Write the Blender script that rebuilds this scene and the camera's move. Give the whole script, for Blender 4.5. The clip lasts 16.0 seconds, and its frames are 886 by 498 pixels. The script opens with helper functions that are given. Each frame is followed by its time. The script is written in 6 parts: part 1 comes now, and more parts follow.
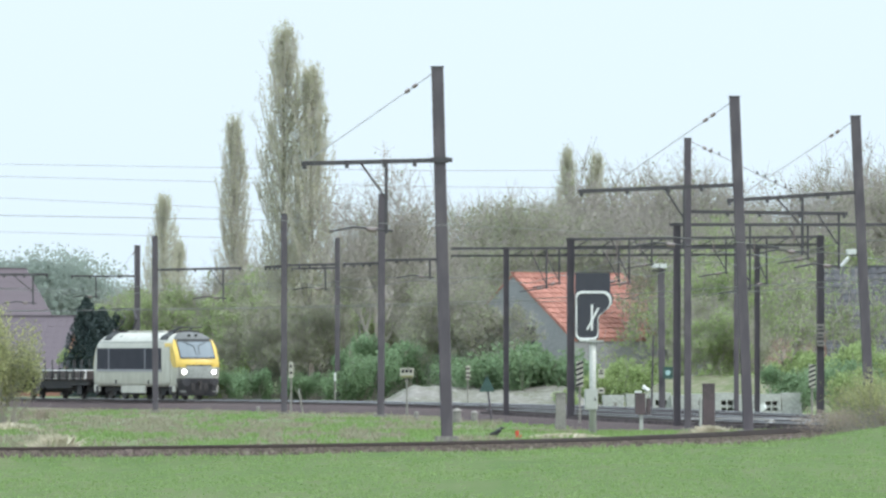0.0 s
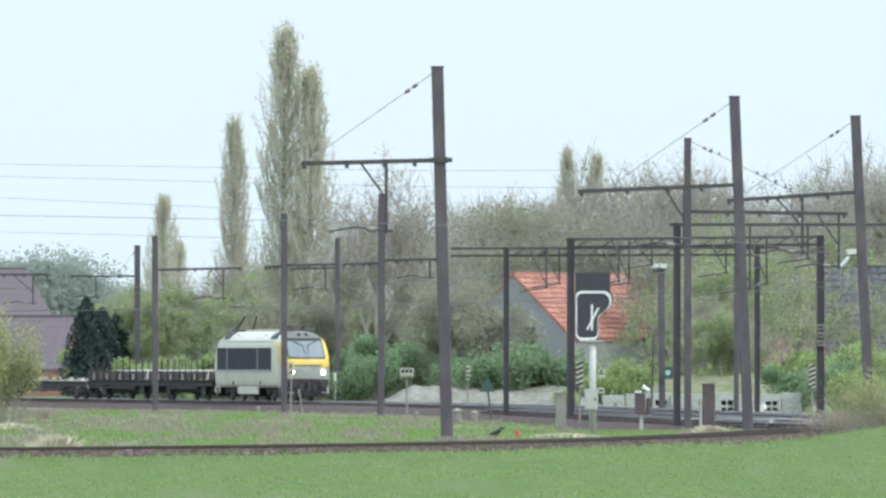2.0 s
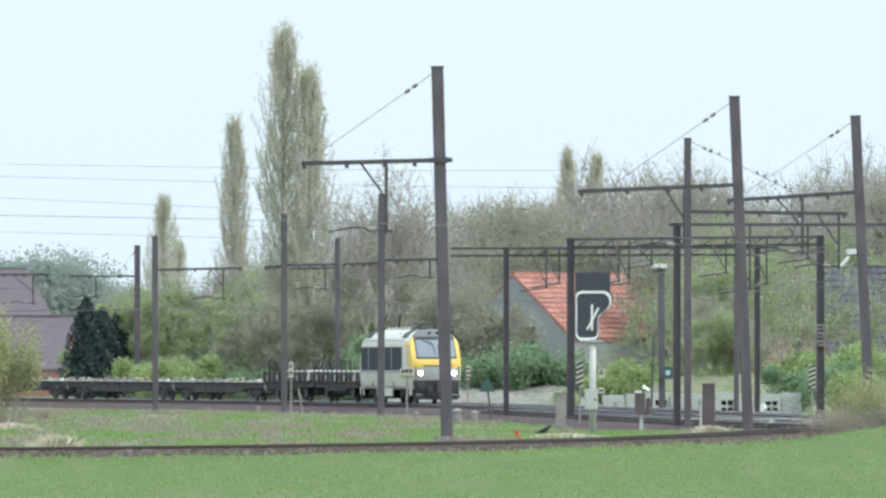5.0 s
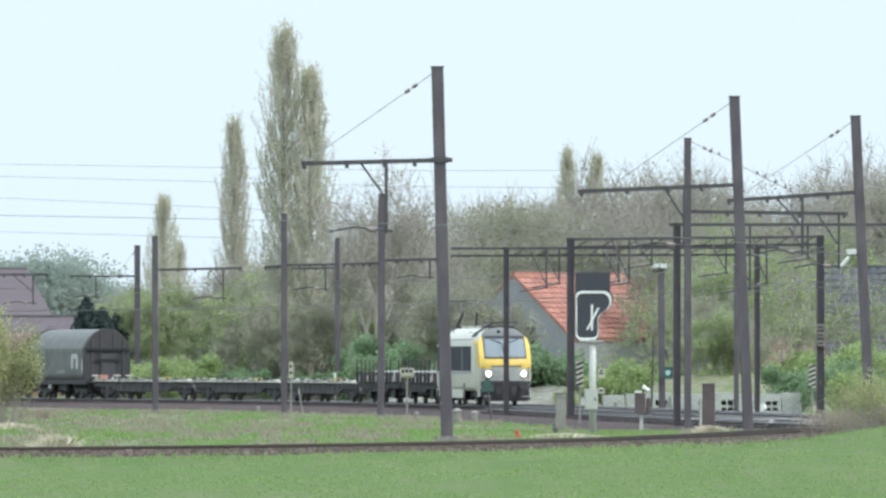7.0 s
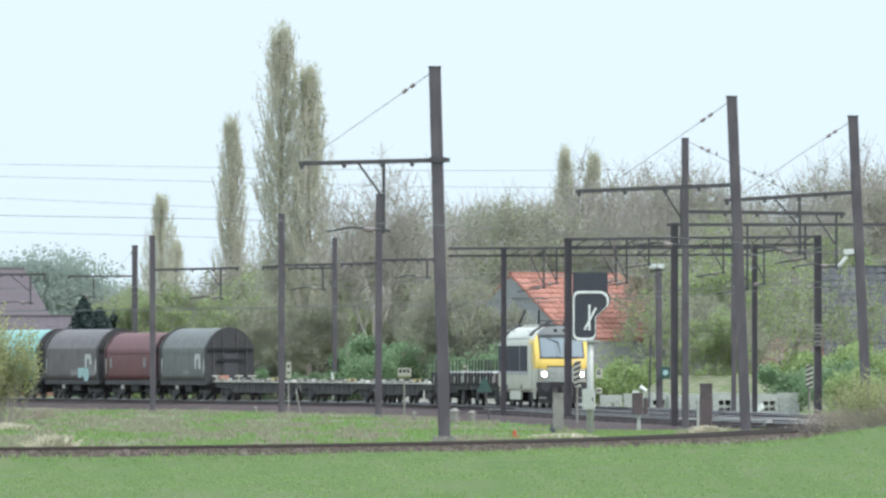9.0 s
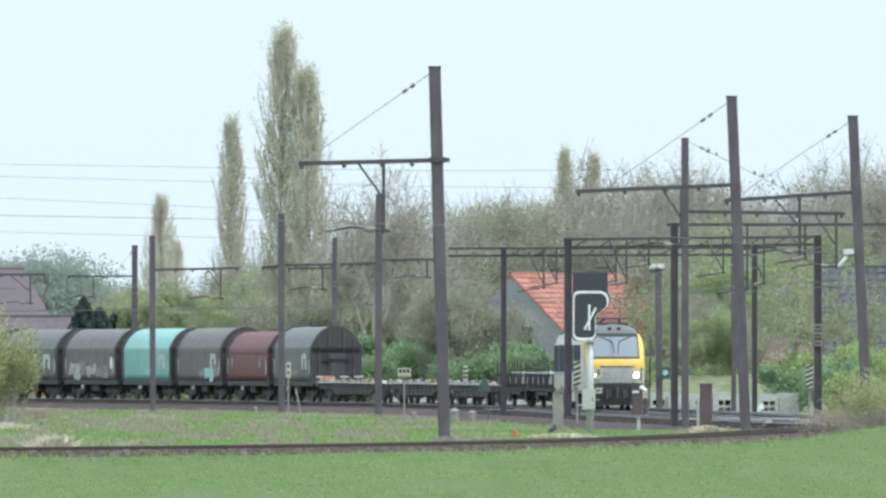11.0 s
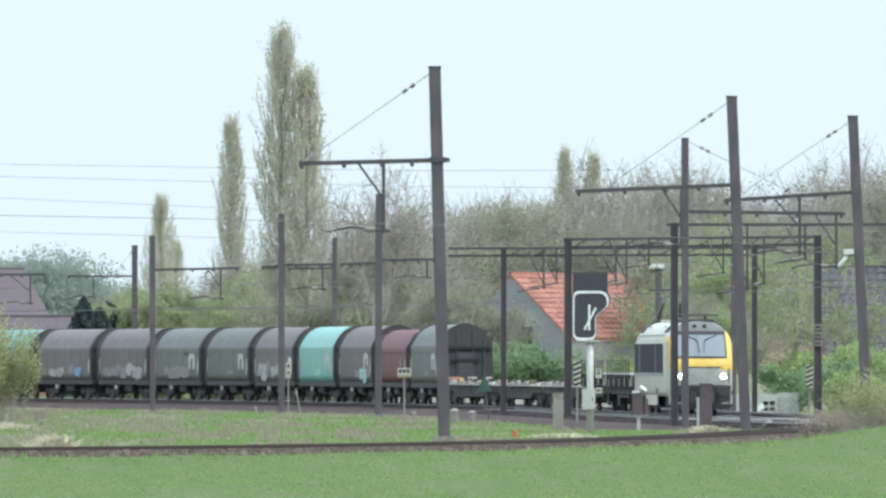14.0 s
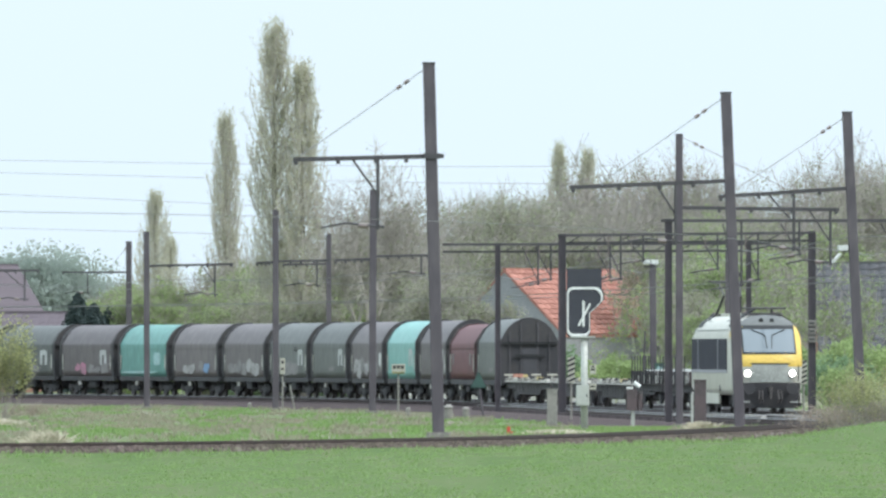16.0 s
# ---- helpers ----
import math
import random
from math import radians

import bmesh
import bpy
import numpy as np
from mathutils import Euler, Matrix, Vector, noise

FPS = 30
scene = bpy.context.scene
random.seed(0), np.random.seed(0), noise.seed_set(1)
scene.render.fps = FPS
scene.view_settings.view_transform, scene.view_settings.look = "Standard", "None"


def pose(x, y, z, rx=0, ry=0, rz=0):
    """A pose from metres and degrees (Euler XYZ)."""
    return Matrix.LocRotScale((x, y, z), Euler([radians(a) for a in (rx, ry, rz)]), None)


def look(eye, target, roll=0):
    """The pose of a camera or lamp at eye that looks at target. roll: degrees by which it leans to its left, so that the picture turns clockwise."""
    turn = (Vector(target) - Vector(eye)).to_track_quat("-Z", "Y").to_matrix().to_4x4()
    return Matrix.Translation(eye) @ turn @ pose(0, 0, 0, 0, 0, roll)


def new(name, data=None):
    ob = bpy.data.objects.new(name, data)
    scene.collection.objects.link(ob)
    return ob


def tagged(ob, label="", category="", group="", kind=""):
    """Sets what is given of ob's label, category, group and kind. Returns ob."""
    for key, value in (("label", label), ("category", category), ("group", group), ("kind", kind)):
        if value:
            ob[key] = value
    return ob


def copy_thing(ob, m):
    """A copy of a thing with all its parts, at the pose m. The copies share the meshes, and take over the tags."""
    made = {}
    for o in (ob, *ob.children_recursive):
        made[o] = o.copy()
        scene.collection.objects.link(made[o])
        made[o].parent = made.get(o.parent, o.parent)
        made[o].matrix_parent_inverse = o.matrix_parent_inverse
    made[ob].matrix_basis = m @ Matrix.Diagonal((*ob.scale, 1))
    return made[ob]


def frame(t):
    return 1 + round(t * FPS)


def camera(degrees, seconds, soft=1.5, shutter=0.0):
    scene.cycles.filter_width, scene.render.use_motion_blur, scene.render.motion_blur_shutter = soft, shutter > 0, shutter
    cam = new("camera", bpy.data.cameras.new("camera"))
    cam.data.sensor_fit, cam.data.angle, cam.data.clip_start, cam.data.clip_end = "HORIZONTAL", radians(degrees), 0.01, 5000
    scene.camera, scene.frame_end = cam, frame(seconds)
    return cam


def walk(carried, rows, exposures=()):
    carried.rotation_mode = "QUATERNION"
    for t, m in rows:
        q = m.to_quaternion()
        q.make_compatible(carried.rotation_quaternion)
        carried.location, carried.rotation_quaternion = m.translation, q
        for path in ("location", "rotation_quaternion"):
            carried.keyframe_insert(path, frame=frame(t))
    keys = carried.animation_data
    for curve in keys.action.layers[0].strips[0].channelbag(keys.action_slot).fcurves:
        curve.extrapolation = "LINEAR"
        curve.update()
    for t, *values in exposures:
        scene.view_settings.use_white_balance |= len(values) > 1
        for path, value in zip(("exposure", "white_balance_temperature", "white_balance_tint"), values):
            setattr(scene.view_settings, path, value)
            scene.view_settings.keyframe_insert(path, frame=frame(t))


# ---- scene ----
# ---- camera and its walk ----
cam = camera(4.3336, 16.0, soft=2.6)


def aim(pan, tilt):
    """A turn of the tripod head: degrees to the right and downwards from the first view."""
    return pose(0, 0, 2.36, 90.544 - tilt, 0, -pan)


walk(cam, [(0.0, aim(0, 0)), (4.0, aim(0, 0)), (8.8, aim(0, 0)), (8.9, aim(0.0070, 0)), (9.0, aim(0.0125, 0)), (9.2, aim(0.0130, 0)), (12.3, aim(0.0130, 0)), (13.0, aim(0.0150, 0)), (13.5, aim(0.0130, 0)), (15.2, aim(0.0130, 0)), (15.4, aim(0.0090, 0.0050)), (15.5, aim(0.0075, 0.0058)), (15.7, aim(0.0150, 0.0120)), (15.8, aim(0.0155, 0.0138)), (15.9, aim(0.0230, 0.0145)), (16.0, aim(0.0415, 0.0194))])

# ---- light: hazy bright spring sky ----
world = bpy.data.worlds.new("sky")
scene.world = world
world.use_nodes = True
wn, wl = world.node_tree.nodes, world.node_tree.links
background = wn["Background"]
sky = wn.new("ShaderNodeTexSky")
sky.sky_type, sky.sun_disc = "NISHITA", False
sky.sun_elevation, sky.sun_rotation = radians(49), radians(125)
sky.air_density, sky.dust_density = 1.0, 3.0
thin_cloud = wn.new("ShaderNodeMix")
thin_cloud.data_type = "RGBA"
thin_cloud.inputs[0].default_value = 0.93
wl.new(sky.outputs[0], thin_cloud.inputs[6])
thin_cloud.inputs[7].default_value = (8.6, 10.27, 11.4, 1)
# an overcast sky is brighter overhead than at the horizon
sky_coord = wn.new("ShaderNodeTexCoord")
sky_axis = wn.new("ShaderNodeSeparateXYZ")
wl.new(sky_coord.outputs["Generated"], sky_axis.inputs[0])
sky_gain = wn.new("ShaderNodeMapRange")
sky_gain.inputs[1].default_value, sky_gain.inputs[2].default_value = 0.05, 0.85
sky_gain.inputs[3].default_value, sky_gain.inputs[4].default_value = 1.0, 2.6
wl.new(sky_axis.outputs[2], sky_gain.inputs[0])
sky_scale = wn.new("ShaderNodeVectorMath")
sky_scale.operation = "SCALE"
wl.new(thin_cloud.outputs[2], sky_scale.inputs[0])
wl.new(sky_gain.outputs[0], sky_scale.inputs[3])
wl.new(sky_scale.outputs[0], background.inputs[0])
background.inputs[1].default_value = 0.1
sun = new("sun", bpy.data.lights.new("sun", "SUN"))
sun.data.energy, sun.data.angle, sun.data.color = 2.1, radians(15), (1.0, 0.972, 0.95)
sun.matrix_world = look((85, -60, 120), (0, 0, 0))
scene.view_settings.exposure = 0.0


# ---- materials ----
def mix_colour(nt, fac, a, b):
    m = nt.nodes.new("ShaderNodeMix")
    m.data_type = "RGBA"
    if isinstance(fac, float):
        m.inputs[0].default_value = fac
    else:
        nt.links.new(fac, m.inputs[0])
    for k, c in ((6, a), (7, b)):
        if isinstance(c, tuple):
            m.inputs[k].default_value = (*c, 1)
        else:
            nt.links.new(c, m.inputs[k])
    return m.outputs[2]


def noise_mask(nt, scale, low, high, detail=4.0, stretch=(1, 1, 1), coord="Object"):
    tc = nt.nodes.new("ShaderNodeTexCoord")
    mp = nt.nodes.new("ShaderNodeMapping")
    mp.inputs["Scale"].default_value = stretch
    nt.links.new(tc.outputs[coord], mp.inputs[0])
    tx = nt.nodes.new("ShaderNodeTexNoise")
    tx.inputs["Scale"].default_value, tx.inputs["Detail"].default_value = scale, detail
    nt.links.new(mp.outputs[0], tx.inputs[0])
    ramp = nt.nodes.new("ShaderNodeMapRange")
    ramp.inputs[1].default_value, ramp.inputs[2].default_value = low, high
    nt.links.new(tx.outputs[0], ramp.inputs[0])
    return ramp.outputs[0], tx.outputs[0]


def surface(name, colour, second=None, third=None, rough=0.7, metal=0.0, coarse=0.6, fine=9.0, stretch=(1, 1, 1), bump=0.15, vary=0.0, island=False, coord="Object", sheen=0.5):
    """A material of one colour, stained with a second in large patches and a third in fine ones."""
    m = bpy.data.materials.new(name)
    m.use_nodes = True
    nt = m.node_tree
    b = nt.nodes["Principled BSDF"]
    second = second or tuple(c * 0.8 for c in colour)
    third = third or tuple(min(1, c * 1.15) for c in colour)
    f1, _ = noise_mask(nt, coarse, 0.35, 0.65, 5.0, stretch, coord)
    f2, raw = noise_mask(nt, fine, 0.45, 0.7, 6.0, stretch, coord)
    c = mix_colour(nt, f1, colour, second)
    c = mix_colour(nt, f2, c, third)
    if vary:
        if island:
            g = nt.nodes.new("ShaderNodeNewGeometry")
            rnd = g.outputs["Random Per Island"]
        else:
            g = nt.nodes.new("ShaderNodeObjectInfo")
            rnd = g.outputs["Random"]
        mr = nt.nodes.new("ShaderNodeMapRange")
        mr.inputs[3].default_value, mr.inputs[4].default_value = 1 - vary, 1 + vary
        nt.links.new(rnd, mr.inputs[0])
        hsv = nt.nodes.new("ShaderNodeHueSaturation")
        nt.links.new(mr.outputs[0], hsv.inputs["Value"])
        nt.links.new(c, hsv.inputs["Color"])
        c = hsv.outputs[0]
    nt.links.new(c, b.inputs["Base Color"])
    b.inputs["Roughness"].default_value, b.inputs["Metallic"].default_value = rough, metal
    b.inputs["Specular IOR Level"].default_value = sheen
    if bump:
        bp = nt.nodes.new("ShaderNodeBump")
        bp.inputs["Strength"].default_value, bp.inputs["Distance"].default_value = bump, 0.02
        nt.links.new(raw, bp.inputs["Height"])
        nt.links.new(bp.outputs[0], b.inputs["Normal"])
    return m


def foliage(name, colour, second, vary=0.35, through_light=0.5):
    m = surface(name, colour, second, rough=0.75, coarse=0.35, fine=3.0, bump=0, vary=vary, island=True, sheen=0.1)
    nt = m.node_tree
    b = nt.nodes["Principled BSDF"]
    tr = nt.nodes.new("ShaderNodeBsdfTranslucent")
    mx = nt.nodes.new("ShaderNodeMixShader")
    mx.inputs[0].default_value = through_light
    nt.links.new(b.inputs["Base Color"].links[0].from_socket, tr.inputs[0])
    nt.links.new(b.outputs[0], mx.inputs[1])
    nt.links.new(tr.outputs[0], mx.inputs[2])
    nt.links.new(mx.outputs[0], nt.nodes["Material Output"].inputs[0])
    return m


def lamp_glow(name, colour, strength):
    m = surface(name, (0.9, 0.88, 0.8), rough=0.2, bump=0)
    b = m.node_tree.nodes["Principled BSDF"]
    b.inputs["Emission Color"].default_value = (*colour, 1)
    b.inputs["Emission Strength"].default_value = strength
    return m


M_GRASS = surface("field_grass", (0.088, 0.127, 0.045), (0.073, 0.114, 0.037), (0.106, 0.129, 0.058), rough=0.9, coarse=0.35, fine=1.1, stretch=(1, 0.06, 1), bump=0.15, sheen=0.05)
M_ROUGH = surface("rough_grass", (0.088, 0.160, 0.045), (0.172, 0.150, 0.118), (0.120, 0.140, 0.068), rough=0.95, coarse=0.55, fine=1.6, stretch=(1, 0.05, 1), bump=0.5, sheen=0.05)
M_BLADE = foliage("grass_blades", (0.215, 0.308, 0.118), (0.230, 0.308, 0.132), 0.06, 0.5)
M_VERGEBLADE = foliage("verge_blades", (0.185, 0.290, 0.095), (0.225, 0.285, 0.122), 0.08, 0.5)
M_DRYBLADE = foliage("dry_blades", (0.285, 0.255, 0.195), (0.250, 0.242, 0.160), 0.08, 0.4)
M_BALLAST = surface("ballast", (0.074, 0.056, 0.055), (0.060, 0.047, 0.048), (0.106, 0.082, 0.080), rough=0.95, coarse=0.5, fine=14.0, bump=0.8, sheen=0.05)
M_RUSTBED = surface("old_ballast", (0.128, 0.098, 0.092), (0.110, 0.112, 0.066), (0.170, 0.140, 0.130), rough=0.95, coarse=0.8, fine=5.0, stretch=(1, 0.2, 1), bump=0.8, sheen=0.05)
M_STONE = surface("bed_stone", (0.100, 0.076, 0.068), (0.085, 0.074, 0.055), (0.130, 0.105, 0.094), rough=0.95, coarse=0.4, fine=3.0, bump=0, vary=0.35, island=True, sheen=0.05)
M_RAIL = surface("rail_side", (0.078, 0.064, 0.063), (0.098, 0.078, 0.072), rough=0.85, coarse=2, sheen=0.1)
M_RAILTOP = surface("polished_rail", (0.36, 0.36, 0.37), rough=0.5, metal=0.3, coarse=2, bump=0)
M_RUSTRAIL = surface("rusty_rail", (0.040, 0.029, 0.027), (0.055, 0.036, 0.030), rough=0.85, coarse=2)
M_SLEEPER = surface("sleeper", (0.082, 0.072, 0.074), (0.064, 0.056, 0.060), rough=0.9, coarse=1.5, vary=0.2, sheen=0.05)
M_MAST = surface("mast_paint", (0.092, 0.080, 0.090), (0.074, 0.065, 0.075), (0.116, 0.102, 0.110), rough=0.7, coarse=0.4, fine=3, stretch=(1, 1, 0.3), sheen=0.25)
M_DARKSTEEL = surface("dark_steel", (0.060, 0.055, 0.060), (0.045, 0.042, 0.045), rough=0.65, coarse=1)
M_WIRE = surface("wire", (0.30, 0.30, 0.31), rough=0.6, bump=0)
M_INSUL = surface("insulator", (0.18, 0.14, 0.13), rough=0.35, bump=0)
M_PORCELAIN = surface("white_porcelain", (0.62, 0.63, 0.61), rough=0.3, bump=0)
M_WHITE = surface("white_paint", (0.66, 0.665, 0.645), (0.56, 0.565, 0.55), rough=0.5, coarse=2)
M_CREAM = surface("cream_board", (0.42, 0.40, 0.33), (0.33, 0.315, 0.265), rough=0.6, coarse=3)
M_BLACK = surface("black_board", (0.030, 0.031, 0.042), (0.038, 0.038, 0.048), rough=0.6, coarse=2, bump=0.05)
M_GALV = surface("galvanised_post", (0.40, 0.405, 0.375), (0.33, 0.335, 0.31), rough=0.5, metal=0.2, coarse=1)
M_RED = surface("red_paint", (0.55, 0.06, 0.035), rough=0.5, coarse=3)
M_GREENSIGN = surface("green_sign", (0.032, 0.075, 0.062), (0.028, 0.058, 0.052), rough=0.6, coarse=3)
M_CONCRETE = surface("concrete", (0.36, 0.365, 0.34), (0.28, 0.285, 0.265), (0.44, 0.445, 0.415), rough=0.85, coarse=0.8, fine=6)
M_WEATHERED = surface("weathered_concrete", (0.24, 0.225, 0.205), (0.18, 0.17, 0.155), rough=0.9, coarse=1.5, sheen=0.05)
M_RUSTPOST = surface("rust_brown_post", (0.085, 0.062, 0.065), (0.06, 0.05, 0.05), rough=0.8, coarse=1.5)
M_SAND = surface("pale_bank", (0.185, 0.174, 0.156), (0.115, 0.120, 0.082), (0.265, 0.253, 0.235), rough=0.95, coarse=0.30, fine=2.2, bump=1.0, sheen=0.05)
M_GRASSBANK = surface("grassy_bank", (0.165, 0.160, 0.108), (0.120, 0.145, 0.070), (0.215, 0.198, 0.155), rough=0.95, coarse=0.25, fine=1.8, bump=0.6, sheen=0.05)
# train
M_BODY = surface("pale_grey_bodywork", (0.475, 0.455, 0.395), (0.41, 0.395, 0.34), (0.53, 0.51, 0.455), rough=0.4, coarse=0.5, fine=3, stretch=(1, 1, 0.4), bump=0.03)
M_YELLOW = surface("yellow_paint", (0.62, 0.425, 0.085), (0.54, 0.360, 0.068), rough=0.4, coarse=0.8, bump=0.03)
M_BAND = surface("dark_grille", (0.032, 0.032, 0.044), (0.042, 0.041, 0.054), rough=0.7, coarse=1, sheen=0.12)
M_BANDPOST = surface("band_pillar", (0.13, 0.13, 0.155), rough=0.5)
M_UNDER = surface("underframe_black", (0.034, 0.033, 0.037), (0.052, 0.047, 0.046), rough=0.8, coarse=1.2)
M_WHEEL = surface("wheel_steel", (0.06, 0.052, 0.05), (0.10, 0.09, 0.085), rough=0.6, metal=0.3)
M_ROOFGREY = surface("roof_grey", (0.215, 0.22, 0.215), (0.175, 0.18, 0.18), rough=0.5, coarse=1)
M_BROW = surface("brow_grey", (0.110, 0.112, 0.108), (0.090, 0.092, 0.090), rough=0.7, coarse=1)
M_SILL = surface("lilac_grey", (0.27, 0.265, 0.29), (0.23, 0.225, 0.25), rough=0.5, coarse=1)
M_NOSE = surface("dirty_nose_grey", (0.36, 0.37, 0.34), (0.26, 0.27, 0.25), rough=0.5, coarse=1.5)
M_DECK = surface("deck_planks", (0.42, 0.41, 0.37), (0.26, 0.25, 0.23), (0.55, 0.53, 0.48), rough=0.9, coarse=0.7, fine=3)
M_BOARD = surface("wagon_boards", (0.075, 0.060, 0.058), (0.055, 0.045, 0.045), rough=0.85, coarse=1)
M_ORANGE = surface("faded_orange", (0.44, 0.20, 0.14), (0.36, 0.18, 0.13), rough=0.6)
M_ENDYELLOW = surface("faded_yellow", (0.50, 0.40, 0.17), (0.40, 0.32, 0.16), rough=0.6)
M_HEAD = lamp_glow("headlight_glow", (1.0, 0.93, 0.86), 9.0)
M_GLASS = bpy.data.materials.new("windscreen_glass")
M_GLASS.use_nodes = True
g = M_GLASS.node_tree.nodes["Principled BSDF"]
g.inputs["Base Color"].default_value, g.inputs["Roughness"].default_value = (0.075, 0.095, 0.11, 1), 0.06
g.inputs["Specular IOR Level"].default_value = 1.0
g.inputs["Coat Weight"].default_value = 1.0
M_RUBBER = surface("black_rubber", (0.012, 0.012, 0.013), rough=0.7, bump=0)
# planting and houses
M_BARK = surface("grey_brown_bark", (0.150, 0.132, 0.115), (0.12, 0.11, 0.095), rough=0.95, coarse=1, sheen=0.05)
M_TWIG = surface("twigs", (0.305, 0.275, 0.252), (0.262, 0.240, 0.215), rough=0.95, coarse=0.5, bump=0, sheen=0.05)
M_LEAFPOP = foliage("poplar_leaf", (0.46, 0.46, 0.32), (0.50, 0.48, 0.37), 0.2)
M_POPTWIG = surface("poplar_twigs", (0.44, 0.41, 0.36), (0.38, 0.36, 0.31), rough=0.95, coarse=0.5, bump=0, sheen=0.05)
M_LEAFOLIVE = foliage("olive_bud", (0.270, 0.300, 0.185), (0.295, 0.290, 0.205), 0.2)
M_LEAFYOUNG = foliage("young_leaf", (0.300, 0.370, 0.165), (0.260, 0.330, 0.150), 0.2)
M_LEAFGREEN = foliage("hedge_leaf", (0.180, 0.262, 0.150), (0.205, 0.275, 0.155), 0.22)
M_LEAFYELLOW = foliage("yellow_green_leaf", (0.330, 0.325, 0.170), (0.280, 0.300, 0.155))
M_LEAFDARK = foliage("conifer_needle", (0.058, 0.078, 0.078), (0.068, 0.088, 0.084), 0.3, 0.1)
M_STRAW = surface("straw", (0.50, 0.45, 0.35), (0.42, 0.385, 0.30), rough=0.95, coarse=1.5, bump=0, sheen=0.05)
M_LEAFBROWN = foliage("dull_undergrowth", (0.200, 0.222, 0.165), (0.222, 0.218, 0.185), 0.2)
M_LEAFREED = foliage("dead_reed", (0.340, 0.275, 0.235), (0.300, 0.265, 0.200), 0.15, 0.5)
# far leaves: aerial haze is put into the pale grey-green base colour
M_LEAFHAZED = foliage("hazed_distant_leaf", (0.330, 0.375, 0.330), (0.345, 0.380, 0.345), 0.05, 0.6)
M_TILE = surface("clay_tile", (0.34, 0.162, 0.128), (0.29, 0.138, 0.110), (0.40, 0.200, 0.162), rough=0.85, coarse=0.6, fine=3, vary=0.18, sheen=0.05)
M_GREYTILE = surface("dark_slate_tile", (0.100, 0.100, 0.106), (0.080, 0.080, 0.090), rough=0.8, coarse=0.6, vary=0.15, sheen=0.05)
M_OLDROOF = surface("weathered_brown_tile", (0.235, 0.165, 0.130), (0.200, 0.150, 0.115), rough=0.9, coarse=0.5, vary=0.12, sheen=0.05)
M_BROWNROOF = surface("purple_brown_roof", (0.138, 0.115, 0.128), (0.122, 0.104, 0.118), rough=0.9, coarse=0.4, sheen=0.05)
M_RENDER = surface("grey_render", (0.255, 0.255, 0.26), (0.21, 0.21, 0.215), rough=0.9, coarse=0.4, sheen=0.05)
M_BRICK = surface("red_brown_wall", (0.30, 0.15, 0.11), (0.24, 0.13, 0.10), rough=0.9, coarse=0.5)
M_CROW = surface("black_feather", (0.012, 0.012, 0.014), rough=0.5, bump=0)


# ---- mesh helpers ----
def thing(name, at=(0, 0, 0), turn=0, label="", category="", group="", kind=""):
    ob = new(name)
    ob.matrix_world = pose(*at, 0, 0, turn)
    return tagged(ob, label, category, group, kind)


def part(name, bm, material, parent=None, label="", smooth=False):
    if isinstance(bm, bpy.types.Mesh):
        me = bm
    else:
        me = bpy.data.meshes.new(name)
        bm.to_mesh(me)
        bm.free()
        if smooth:
            for p in me.polygons:
                p.use_smooth = True
        if material:
            me.materials.append(material)
    ob = new(name, me)
    if parent:
        ob.parent = parent
    return tagged(ob, label) if label else ob


def box(bm, c, s, bevel=0.0):
    x, y, z = c
    a, b, d = s[0] / 2, s[1] / 2, s[2] / 2
    if bevel:
        e = min(bevel, a * 0.6, b * 0.6)
        ring = [(-a + e, -b), (a - e, -b), (a, -b + e), (a, b - e), (a - e, b), (-a + e, b), (-a, b - e), (-a, -b + e)]
    else:
        ring = [(-a, -b), (a, -b), (a, b), (-a, b)]
    lo = [bm.verts.new((x + p, y + q, z - d)) for p, q in ring]
    hi = [bm.verts.new((x + p, y + q, z + d)) for p, q in ring]
    n = len(ring)
    bm.faces.new(hi)
    bm.faces.new(lo[::-1])
    for i in range(n):
        bm.faces.new((lo[i], lo[(i + 1) % n], hi[(i + 1) % n], hi[i]))
    return bm


def rod(bm, p, q, r, r2=None, n=6):
    p, q = Vector(p), Vector(q)
    r2 = r if r2 is None else r2
    d = (q - p).normalized()
    u = d.orthogonal().normalized()
    v = d.cross(u)
    lo, hi = [], []
    for i in range(n):
        a = 2 * math.pi * i / n
        o = u * math.cos(a) + v * math.sin(a)
        lo.append(bm.verts.new(p + o * r))
        hi.append(bm.verts.new(q + o * r2))
    for i in range(n):
        bm.faces.new((lo[i], lo[(i + 1) % n], hi[(i + 1) % n], hi[i]))
    bm.faces.new(hi)
    bm.faces.new(lo[::-1])
    return bm


def beam(bm, p, q, w, h):
    """A rectangular bar from p to q, h deep in the upright direction."""
    p, q = Vector(p), Vector(q)
    d = (q - p).normalized()
    side = d.cross(Vector((0, 0, 1)))
    side = side.normalized() if side.length > 1e-3 else Vector((1, 0, 0))
    up = side.cross(d).normalized()
    c = [side * (w / 2) + up * (h / 2), side * (w / 2) - up * (h / 2), -side * (w / 2) - up * (h / 2), -side * (w / 2) + up * (h / 2)]
    lo, hi = [bm.verts.new(p + o) for o in c], [bm.verts.new(q + o) for o in c]
    for i in range(4):
        bm.faces.new((lo[i], lo[(i + 1) % 4], hi[(i + 1) % 4], hi[i]))
    bm.faces.new(hi)
    bm.faces.new(lo[::-1])
    return bm


